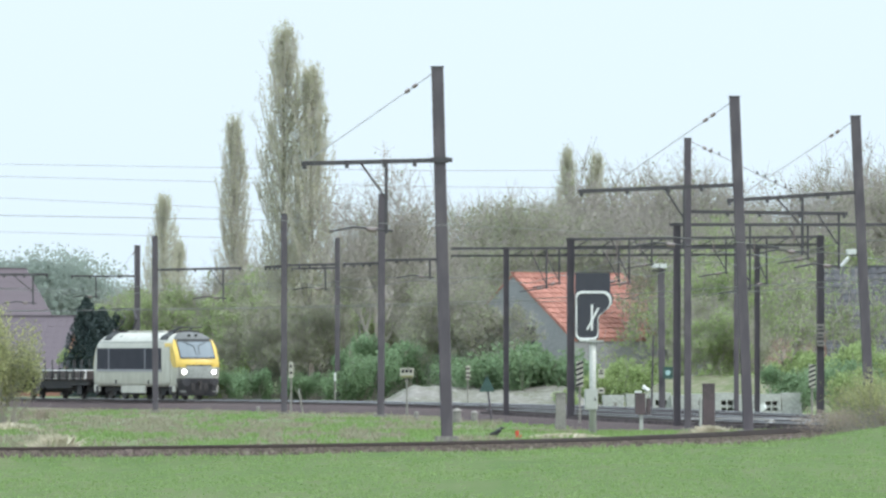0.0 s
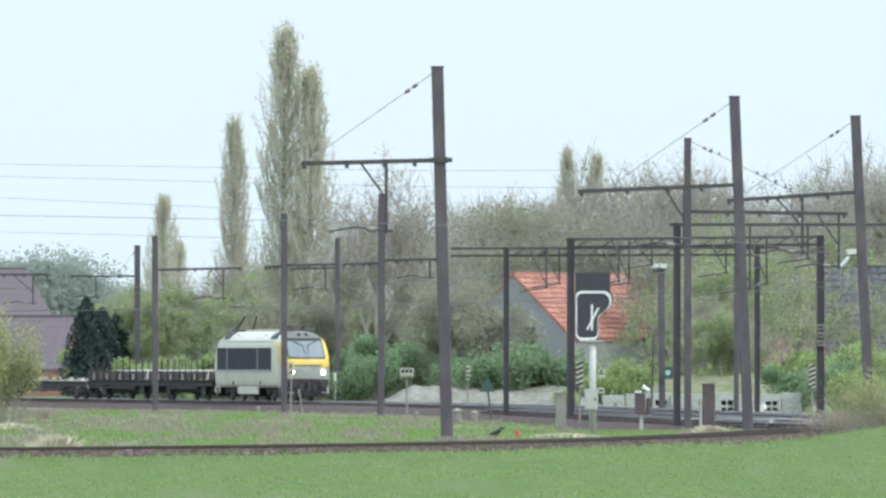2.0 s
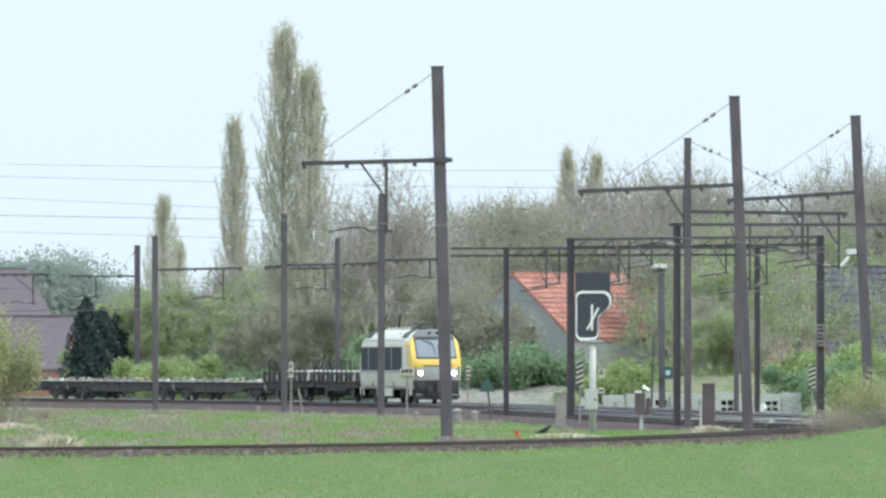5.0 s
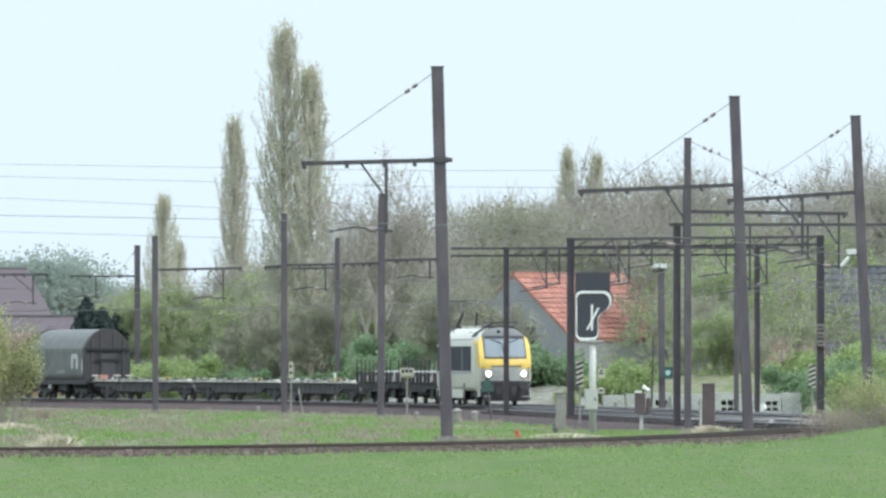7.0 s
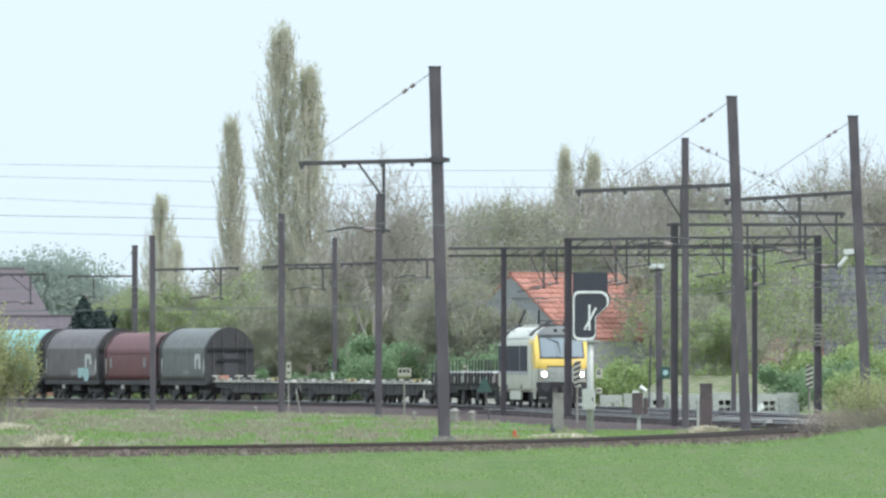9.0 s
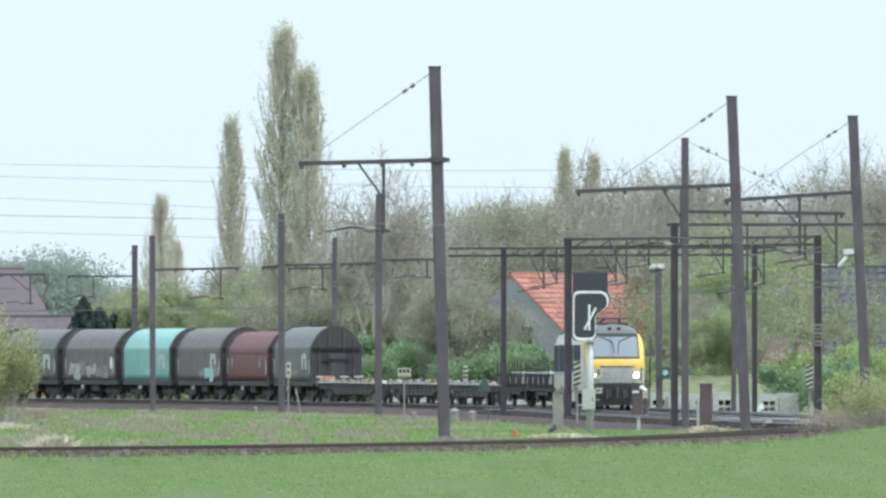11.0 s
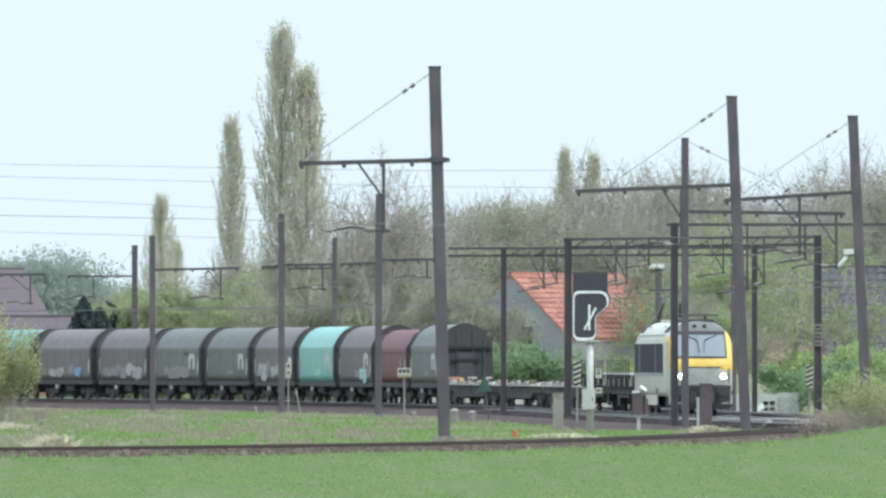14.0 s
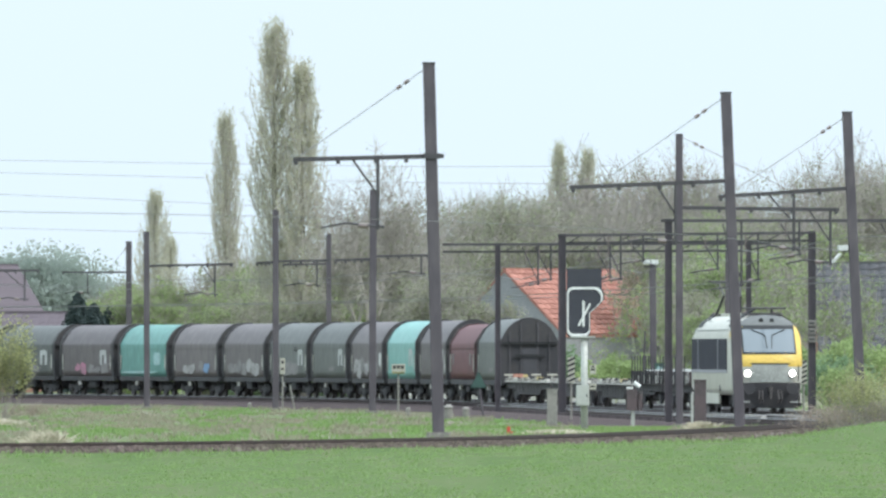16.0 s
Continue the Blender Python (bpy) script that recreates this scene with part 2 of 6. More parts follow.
def loft(bm, rings, close=True, caps=True):
    rows = [[bm.verts.new(p) for p in r] for r in rings]
    n = len(rows[0])
    for a, b in zip(rows, rows[1:]):
        for i in range(n if close else n - 1):
            bm.faces.new((a[i], a[(i + 1) % n], b[(i + 1) % n], b[i]))
    if caps:
        bm.faces.new(rows[0][::-1])
        bm.faces.new(rows[-1])
    return bm


def B():
    return bmesh.new()


# ---- the running line: a plan curve by length ----
LINE_U = np.arange(-430, 300.1, 1.0)
bounded = np.clip(LINE_U, -170, 165)
LINE_A = 0.10087 - 9.3757e-4 * bounded + 1.43042e-5 * bounded ** 2 / 2
step_x, step_y = np.sin(LINE_A), -np.cos(LINE_A)
LINE_X = np.concatenate([[0], np.cumsum((step_x[1:] + step_x[:-1]) / 2)])
LINE_Y = np.concatenate([[0], np.cumsum((step_y[1:] + step_y[:-1]) / 2)])
LINE_X += 4.7296 - np.interp(0, LINE_U, LINE_X)
LINE_Y += 589.70 - np.interp(0, LINE_U, LINE_Y)


def line(u, off=0.0, z=0.0):
    """A point on the running line; off: metres towards the fields at its side."""
    a = np.interp(u, LINE_U, LINE_A)
    return Vector((np.interp(u, LINE_U, LINE_X) - off * math.cos(a), np.interp(u, LINE_U, LINE_Y) - off * math.sin(a), z))


# the siding in front: a curve that swings away towards the yard
def siding_y(x):
    return SIDE_A + SIDE_B * x + SIDE_C * x * x + SIDE_D * x ** 3


SIDE_A, SIDE_B, SIDE_C, SIDE_D = 322.4, 2.913, 0.1506, 0.00496


def siding(x, off=0.0, z=0.0):
    """A point of the siding over x; off: metres away from the field."""
    slope = SIDE_B + 2 * SIDE_C * x + 3 * SIDE_D * x * x
    n = math.hypot(1, slope)
    return Vector((x - off * slope / n, siding_y(x) + off / n, z))


def ground_z(x, y):
    """The land: level by the siding, a shallow dip along the running line, a low rise at the field's far corner."""
    z = -0.08 - 0.46 * min(1, max(0, (y - 395) / 70))
    gap = y - siding_y(min(max(x, -16), 16))
    z -= 0.26 * min(1, max(0, (-gap - 3) / 6)) * (0.2 + 0.8 * min(1, max(0, (3 - x) / 10))) if y < 460 else 0
    rise = max(0, 1 - ((x - 15.5) / 5.5) ** 2 - ((y - 330) / 45) ** 2) if y < 400 else 0
    return z + 0.78 * rise + 0.05 * noise.noise((x * 0.35, y * 0.12, 0.3)) + 0.09 * noise.noise((x * 0.08, y * 0.03, 5.1))


def sheet(bm, xs, ys, height):
    rows = [[bm.verts.new((x, y, height(x, y))) for x in xs] for y in ys]
    for a, b in zip(rows, rows[1:]):
        for i in range(len(xs) - 1):
            bm.faces.new((a[i], a[i + 1], b[i + 1], b[i]))
    return bm


def build_ground():
    xs = [-3000, -1200, -500, -200, -90, -55] + [x * 1.0 for x in range(-40, 46)] + [60, 90, 200, 500, 1200, 3000]
    ys = [-300, -60, 0, 60, 120, 170] + [y * 2.5 for y in range(76, 290)] + [760, 850, 1000, 1400, 2200, 4500]
    bm = sheet(B(), xs, ys, ground_z)
    ob = part("ground", bm, M_GRASS, smooth=True, label="bright green spring grass field reaching to the horizon")
    ob.data.materials.append(M_ROUGH)
    for p in ob.data.polygons:
        c = p.center
        p.material_index = 1 if c.y > siding_y(min(max(c.x, -16), 16)) else 0
    tagged(ob, kind="structure", category="ground")


def ribbon(name, samples, profile, material, label, category="track"):
    """A strip with the given cross-section (offset, height) swept along samples(off, z) points."""
    bm = B()
    rings = [[f(o, z) for o, z in profile] for f in samples]
    loft(bm, rings, close=False, caps=False)
    bmesh.ops.recalc_face_normals(bm, faces=bm.faces)
    ob = part(name, bm, material, smooth=False, label=label)
    return tagged(ob, kind="structure", category=category) if category else ob


def rail_profile(o):
    return [(o - 0.07, -0.17), (o - 0.07, -0.14), (o - 0.012, -0.12), (o - 0.012, -0.05), (o - 0.036, -0.04), (o - 0.036, 0.0), (o + 0.036, 0.0), (o + 0.036, -0.04), (o + 0.012, -0.05), (o + 0.012, -0.12), (o + 0.07, -0.14), (o + 0.07, -0.17)]


def build_tracks():
    us = list(np.arange(-300, 280.1, 4.0))
    main = [lambda o, z, u=u: line(u, o, z) for u in us]
    ribbon("ballast_bed", main, [(4.9, -0.75), (3.4, -0.28), (1.6, -0.20), (-5.6, -0.20), (-7.0, -0.75)], M_BALLAST, "grey-brown stone ballast bed of the running lines", "ballast")
    yard = [lambda o, z, u=u: line(u, o, z) for u in np.arange(20, 280.1, 4.0)]
    ribbon("yard_ballast", yard, [(6.9, -0.7), (5.7, -0.26), (2.0, -0.235)], M_BALLAST, "brown-grey ballast of the yard track", "ballast")
    for tag, centre in (("near", 0.0), ("far", -4.0), ("yard", 3.7)):
        track = thing("railway_track", label="steel railway track with worn concrete sleepers on ballast", category="track", kind="structure")
        for side in (-0.75, 0.75):
            run = yard if tag == "yard" else main
            rail = ribbon("rail", run, rail_profile(centre + side), M_RAIL, "", "")
            rail.parent = track
            top = ribbon("railhead", run, [(centre + side - 0.039, -0.024), (centre + side - 0.039, 0.003), (centre + side + 0.039, 0.003), (centre + side + 0.039, -0.024)], M_RAILTOP, "polished running surface", "")
            top.parent = rail
        sleeper = B()
        box(sleeper, (0, 0, -0.20), (2.5, 0.26, 0.14), 0.02)
        me = None
        for u in np.arange(22 if tag == "yard" else -50, 150, 1.2 if centre == 0 else 1.6):
            ob = part("sleeper", me or sleeper, M_SLEEPER, track)
            me = ob.data
            a = np.interp(u, LINE_U, LINE_A)
            p = line(u, centre)
            ob.matrix_local = pose(p.x, p.y, p.z, 0, 0, math.degrees(a))
    xs = list(np.arange(-16.0, 18.1, 0.8))
    near = [lambda o, z, x=x: siding(x, o, z) for x in xs]
    ribbon("siding_bed", near, [(-2.7, -0.46), (-2.2, -0.30), (-1.4, -0.03), (1.7, 0.0), (2.6, -0.3)], M_RUSTBED, "brown weedy gravel bed of the disused siding", "ballast")
    track = thing("siding_track", label="rusty disused siding rails half sunk in brown gravel", category="track", kind="structure")
    for side in (-0.75, 0.75):
        rail = ribbon("rail", near, [(o, z + 0.11) for o, z in rail_profile(side)], M_RUSTRAIL, "", "")
        rail.parent = track
    sleeper, me = B(), None
    box(sleeper, (0, 0, -0.058), (2.5, 0.24, 0.12), 0.02)
    x = -14.0
    while x < 18:
        ob = part("sleeper", me or sleeper, M_RUSTPOST, track)
        me = ob.data
        slope = SIDE_B + 2 * SIDE_C * x + 3 * SIDE_D * x * x
        ob.matrix_local = pose(*siding(x), 0, 0, math.degrees(math.atan2(slope, 1)) - 90)
        x += 0.72 / math.hypot(1, slope)



def bed_stones(count, seed):
    """Loose stones on the siding bed's field side."""
    rng = np.random.default_rng(seed)
    verts, faces = [], []
    for _ in range(count):
        x = rng.uniform(-15.5, 17.5)
        off = -1.0 - 1.6 * rng.random() ** 1.3
        p = siding(x, off, float(np.interp(off, [-2.7, -2.2, -1.4], [-0.44, -0.30, -0.02])))
        a, h = rng.uniform(0.04, 0.11), rng.uniform(0.03, 0.09)
        k = len(verts)
        t = rng.uniform(0, 6.28)
        verts += [(p.x + a * math.cos(t + i * 1.57), p.y + a * math.sin(t + i * 1.57), p.z - 0.02 + 0.01 * i) for i in range(4)] + [(p.x, p.y, p.z + h)]
        faces += [(k, k + 1, k + 4), (k + 1, k + 2, k + 4), (k + 2, k + 3, k + 4), (k + 3, k, k + 4)]
    me = bpy.data.meshes.new("bed_stones")
    me.from_pydata(verts, [], faces)
    me.materials.append(M_STONE)
    tagged(part("bed_stones", me, None), "loose pinkish grey stones along the siding bed", "stones", kind="stuff")


build_ground()
build_tracks()
bed_stones(7000, 3)


# ---- the train ----
def body_half(k):
    """Half cross-section of the locomotive body, bottom to crown: (half width, height)."""
    return [(1.36, 0.78), (1.43, 1.0), (1.43, 2.0), (1.43, 2.75), (1.43, 3.2), (1.36, 3.46), (1.10, 3.79), (0.74, 4.0), (0.0, 4.06)][k]


def nose(z):
    """How far the cab front lies behind its foremost point at height z, and the width that remains."""
    hs = [0.3, 1.0, 1.6, 2.1, 2.5, 3.0, 3.55, 3.85, 4.06]
    back = np.interp(z, hs, [0.20, 0.10, 0.02, 0.0, 0.16, 0.56, 1.06, 1.50, 2.1])
    wide = np.interp(z, hs, [0.88, 0.92, 0.94, 0.95, 0.95, 0.95, 0.94, 0.92, 0.90])
    return float(back), float(wide)


def hull_half_width(z):
    zs = [body_half(k)[1] for k in range(9)]
    return float(np.interp(z, zs, [body_half(k)[0] for k in range(9)]))


def front_point(s, z, end=1, proud=0.0):
    """A point of the cab front: s from -1 to 1 across, at height z."""
    back, wide = nose(z)
    y = 9.2 - back - 0.28 * s ** 4 - 0.06 * s * s + proud
    return (s * hull_half_width(max(z, 0.78)) * wide * 0.985, end * y, z)


def front_patch(zs, reach, proud, end=1, lo=None):
    bm = B()
    cols = np.linspace(-1, 1, 13)
    rows = []
    for z in zs:
        r = reach(z)
        rows.append([bm.verts.new(front_point(c * r, z, end, proud)) for c in cols])
    for a, b in zip(rows, rows[1:]):
        for i in range(12):
            bm.faces.new((a[i], a[i + 1], b[i + 1], b[i]) if end > 0 else (b[i], b[i + 1], a[i + 1], a[i]))
    return bm


def wheelset_mesh(r):
    bm = B()
    for s in (-1, 1):
        rod(bm, (s * 0.69, 0, 0), (s * 0.82, 0, 0), r, r, 20)
        rod(bm, (s * 0.68, 0, 0), (s * 0.70, 0, 0), r + 0.03, r + 0.03, 20)
        rod(bm, (s * 0.82, 0, 0), (s * 0.86, 0, 0), 0.16, 0.12, 8)
        for k in range(4):
            a = k * math.pi / 2
            box(bm, (s * 0.825, math.cos(a) * r * 0.55, math.sin(a) * r * 0.55), (0.03, 0.07, 0.07))
    rod(bm, (-0.7, 0, 0), (0.7, 0, 0), 0.09, 0.09, 8)
    me = bpy.data.meshes.new("wheelset")
    bm.to_mesh(me)
    bm.free()
    me.materials.append(M_WHEEL)
    return me


WHEEL_BIG, WHEEL_SMALL = wheelset_mesh(0.56), wheelset_mesh(0.46)
ROLLING = []


def bogie(parent, y, base, r, small=True):
    bm = B()
    for s in (-1, 1):
        box(bm, (s * 0.98, 0, r + 0.06), (0.12, base + 1.0, 0.22), 0.03)
        box(bm, (s * 0.98, 0, r - 0.16), (0.14, 0.7, 0.26), 0.03)
        for e in (-1, 1):
            box(bm, (s * 1.0, e * base / 2, r), (0.2, 0.34, 0.34), 0.05)
            rod(bm, (s * 1.0, e * base / 2 - 0.3, r + 0.1), (s * 1.0, e * base / 2 - 0.3, r + 0.34), 0.09, 0.09, 8)
            rod(bm, (s * 1.0, e * base / 2 + 0.3, r + 0.1), (s * 1.0, e * base / 2 + 0.3, r + 0.34), 0.09, 0.09, 8)
    box(bm, (0, 0, r + 0.05), (2.0, 0.4, 0.25))
    ob = part("bogie", bm, M_UNDER, parent, "grimy black wheel truck")
    ob.location = (0, y, 0)
    for e in (-1, 1):
        w = part("wheelset", WHEEL_SMALL if small else WHEEL_BIG, None, ob)
        w.location = (0, e * base / 2, r)
        ROLLING.append((w, e * base / 2, r))
    return ob


def buffers(parent, y, z=1.05):
    for s in (-0.88, 0.88):
        d = 1 if y > 0 else -1
        bm = rod(B(), (s, y - d * 0.6, z), (s, y - d * 0.08, z), 0.1, 0.1, 10)
        rod(bm, (s, y - d * 0.08, z), (s, y, z), 0.25, 0.24, 14)
        part("buffer", bm, M_UNDER, parent)


def locomotive():
    loco = thing("locomotive", label="pale grey electric locomotive with yellow cab front and lit headlights", category="locomotive")
    # hull: stations along the length, the ends shaped by the nose
    half = [body_half(k) for k in range(9)]
    ring = [(x, z) for x, z in half] + [(-x, z) for x, z in half[-2::-1]]
    rings = []
    for end, dist in ((-1, 0), (-1, 0.5), (-1, 1.2), (-1, 2.2), (0, 0), (1, 2.2), (1, 1.2), (1, 0.5), (1, 0)):
        r = []
        for x, z in ring:
            back, wide = nose(z)
            if end == 0:
                r.append((x, 0, z))
                continue
            k = max(0.0, 1 - dist / 2.2)
            tip = 9.2 - back - 0.33
            r.append((x * (1 - (1 - wide) * k ** 1.5) * (1 - 0.015 * k), end * (tip + (6.6 - tip) * dist / 2.2), z))
        rings.append(r)
    bm = loft(B(), rings, caps=False)
    hull = part("body", bm, M_BODY, loco, "pale grey-white bodywork, lightly soiled", smooth=True)
    lower = lambda z: 1.0
    for end in (1, -1):
        cab = part("cab_front", front_patch([1.93, 2.1, 2.3, 2.5, 2.75, 3.0, 3.25, 3.5, 3.62], lower, 0.03, end), M_YELLOW, loco, "yellow painted cab front", True)
        part("lower_front", front_patch([0.78, 1.0, 1.3, 1.6, 1.93], lower, 0.03, end), M_BODY, cab, "pale grey lower cab front", True)
        part("windscreen_surround", front_patch([2.44, 2.6, 2.9, 3.2, 3.5, 3.62], lambda z: 1.12 / (hull_half_width(z) * nose(z)[1]), 0.045, end), M_RUBBER, cab, "black windscreen surround", True)
        part("windscreen", front_patch([2.52, 2.75, 3.0, 3.25, 3.46], lambda z: 1.05 / (hull_half_width(z) * nose(z)[1]), 0.06, end), M_GLASS, cab, "large sloping windscreen reflecting the sky", True)
        part("brow", front_patch([3.62, 3.75, 3.88, 3.97, 4.03, 4.058], lambda z: 1.0, 0.045, end), M_BROW, cab, "grey roof brow", True)
        part("nose_panel", front_patch([1.30, 1.5, 1.7, 1.9, 2.02], lambda z: 0.55 + 0.12 * (2.02 - z), 0.06, end), M_NOSE, cab, "dirty grey lower nose panel", True)
        # black strip painted in for the shadow under the yellow front's lower edge
        part("nose_painted_shadow", front_patch([2.02, 2.08], lambda z: 0.60, 0.055, end), M_RUBBER, cab)
        part("skirt", front_patch([0.32, 0.6, 0.9, 1.1, 1.28], lambda z: 0.98, 0.07, end), M_UNDER, cab, "black front skirt and coupling plate", True)
        for s in (-0.69, 0.69):
            p = front_point(s, 1.66, end, 0.05)
            lamp = part("headlight_housing", rod(B(), p, (p[0], p[1] + end * 0.06, p[2]), 0.21, 0.20, 16), M_NOSE, cab)
            part("headlight", rod(B(), (p[0], p[1] + end * 0.06, p[2]), (p[0], p[1] + end * 0.09, p[2]), 0.125, 0.11, 16), M_HEAD if end > 0 else M_WHITE, lamp, "bright white headlight" if end > 0 else "")
            p = front_point(s * 0.33, 3.82, end, 0.06)
            part("marker_light", rod(B(), (p[0], p[1] - end * 0.1, p[2]), (p[0], p[1] + end * 0.06, p[2]), 0.09, 0.09, 10), M_RUBBER, cab, "small dark roof marker light")
            # wiper arms meet in the middle of the glass
            a, b, c = front_point(s * 0.80, 3.46, end, 0.10), front_point(s * 0.16, 3.22, end, 0.10), front_point(s * 0.10, 2.7, end, 0.10)
            bm = rod(B(), a, b, 0.016, 0.016, 5)
            rod(bm, b, c, 0.018, 0.016, 5)
            part("wiper", bm, M_RUBBER, cab)
            if end < 0:
                continue
            # yellow return on the cab side
            sx = 1 if s > 0 else -1
            bm = B()
            rows = []
            for z in (1.93, 2.1, 2.5, 2.9, 3.2, 3.38):
                back, wide = nose(z)
                w = hull_half_width(z)
                reach = np.interp(z, [1.93, 2.3, 3.38], [0.50, 0.90, 1.35])
                tip = 9.2 - back - 0.33
                row = []
                for d in (0.0, reach / 3, reach * 2 / 3, reach):
                    k = max(0.0, 1 - d / (tip - 6.6))
                    row.append(bm.verts.new((sx * (w * (1 - (1 - wide) * k ** 1.5) * (1 - 0.015 * k) + 0.014), end * (tip - d + 0.01), z)))
                rows.append(row)
            for a, b in zip(rows, rows[1:]):
                for i in range(3):
                    bm.faces.new((a[i], a[i + 1], b[i + 1], b[i]))
            part("cab_side_flash", bm, M_YELLOW, loco, "yellow flash on the cab side")
        box_bm = box(B(), (0, end * 8.95, 0.42), (2.3, 0.16, 0.36), 0.04)
        part("snow_plough", box_bm, M_UNDER, loco)
        buffers(loco, end * 9.55)
        hook = part("coupling_hook", box(box(B(), (0, end * 9.35, 1.02), (0.14, 0.45, 0.2), 0.03), (0, end * 9.5, 0.82), (0.1, 0.08, 0.4), 0.02), M_WHEEL, loco)
        for s in (-0.45, -0.32, 0.32, 0.45):
            part("brake_hose", rod(rod(B(), (s, end * 9.28, 0.98), (s * 1.05, end * 9.42, 0.62), 0.03, 0.03, 6), (s * 1.05, end * 9.42, 0.62), (s * 0.9, end * 9.36, 0.45), 0.03, 0.03, 6), M_WHEEL, loco)
        for s in (-1.0, 1.0):
            part("foot_rung", box(B(), (s, end * 9.22, 0.5), (0.34, 0.14, 0.05), 0.01), M_NOSE, loco)
            part("hand_grip", rod(B(), (s * 1.18, end * 9.02, 1.35), (s * 1.18, end * 9.02, 2.0), 0.018, 0.018, 6), M_RUBBER, loco)
        bogie(loco, end * 5.3, 3.0, 0.56, small=False)
    # dark equipment grilles along both sides, split by pillars
    for s in (-1, 1):
        bm = beam(B(), (s * 1.430, -7.7, 2.44), (s * 1.430, 6.1, 2.44), 0.05, 1.28)
        band = part("side_grille", bm, M_BAND, loco, "long dark grey louvred equipment panel")
        for y in (-5.1, 2.7):
            part("pillar", beam(B(), (s * 1.436, y - 0.14, 2.44), (s * 1.436, y + 0.14, 2.44), 0.05, 1.27), M_BANDPOST, band)
        for z in np.linspace(1.95, 2.95, 11):
            part("louvre", beam(B(), (s * 1.433, -7.6, z), (s * 1.433, 6.0, z), 0.05, 0.03), M_BAND, band)
        part("panel_sill", beam(B(), (s * 1.440, -7.8, 1.74), (s * 1.440, 6.2, 1.74), 0.06, 0.13), M_SILL, loco, "lilac-grey sill under the panels")
        part("side_skirt", box(B(), (s * 1.35, 0, 0.62), (0.1, 5.2, 0.44), 0.03), M_BODY, loco)
        for y in (-8.1, 8.1):
            part("cab_skirt", box(B(), (s * 1.30, y, 0.66), (0.1, 1.2, 0.40), 0.03), M_BODY, loco)
        for y in (-3.6, 3.4):
            part("roof_vent", box(B(), (s * 1.05, y, 3.80), (0.12, 0.5, 0.08), 0.02), M_ROOFGREY, loco)
            part("sand_filler", box(B(), (s * 1.44, y, 1.05), (0.03, 0.3, 0.22), 0.02), M_UNDER, loco)
        for y in (-7.9, 7.9):
            part("cab_door", box(B(), (s * 1.40, y - 0.4 * np.sign(y), 2.1), (0.06, 0.72, 2.1), 0.02), M_BODY, loco)
            part("cab_step", box(B(), (s * 1.30, y, 0.55), (0.2, 0.5, 0.5), 0.02), M_UNDER, loco)
        part("roof_seam", beam(B(), (s * 1.37, -7.2, 3.44), (s * 1.37, 6.3, 3.44), 0.05, 0.03), M_ROOFGREY, loco)
    part("equipment_box", box(B(), (0, 0, 0.62), (2.3, 3.6, 0.7), 0.05), M_UNDER, loco)
    part("underframe", box(B(), (0, 0, 0.95), (2.5, 17.2, 0.34), 0.05), M_UNDER, loco)
    for y in (-6.0, 6.0):
        panto = part("pantograph", box(B(), (0, y, 4.08), (1.5, 1.7, 0.1), 0.05), M_DARKSTEEL, loco, "folded pantograph on dark roof well" if y > 0 else "raised pantograph on dark roof well")
        for s in (-1, 1):
            ring = [(1.30, 3.58), (1.13, 3.80), (0.74, 4.04), (0.72, 3.93), (1.04, 3.72), (1.24, 3.52)]
            bm = loft(B(), [[(s * a, y - 0.75, b) for a, b in ring], [(s * a, y + 0.75, b) for a, b in ring]])
            bmesh.ops.recalc_face_normals(bm, faces=bm.faces)
            part("roof_well", bm, M_RUBBER, loco, "black roof recess beside the pantograph")
        bm = B()
        for s in (-0.5, 0.5):
            rod(bm, (s, y - 0.8, 4.12), (s * 0.7, y + 0.8, 4.30 if y > 0 else 4.9), 0.06, 0.05, 6)
            if y < 0:
                rod(bm, (s * 0.7, y + 0.8, 4.9), (s * 0.9, y - 0.5, 5.45), 0.03, 0.025, 6)
        rod(bm, (-0.9, y + (0.8 if y > 0 else -0.5), 4.32 if y > 0 else 5.48), (0.9, y + (0.8 if y > 0 else -0.5), 4.32 if y > 0 else 5.48), 0.04, 0.04, 6)
        part("panto_arm", bm, M_DARKSTEEL, panto)
        for s in (-0.6, 0.6):
            part("insulator", rod(B(), (s, y - 0.9, 4.0), (s, y - 0.9, 4.2), 0.09, 0.06, 8), M_INSUL, panto)
    for y in (-2.6, 0.2, 3.0):
        part("roof_hatch", box(B(), (0, y, 4.08), (1.3, 2.2, 0.12), 0.06), M_BODY, loco)
    return loco


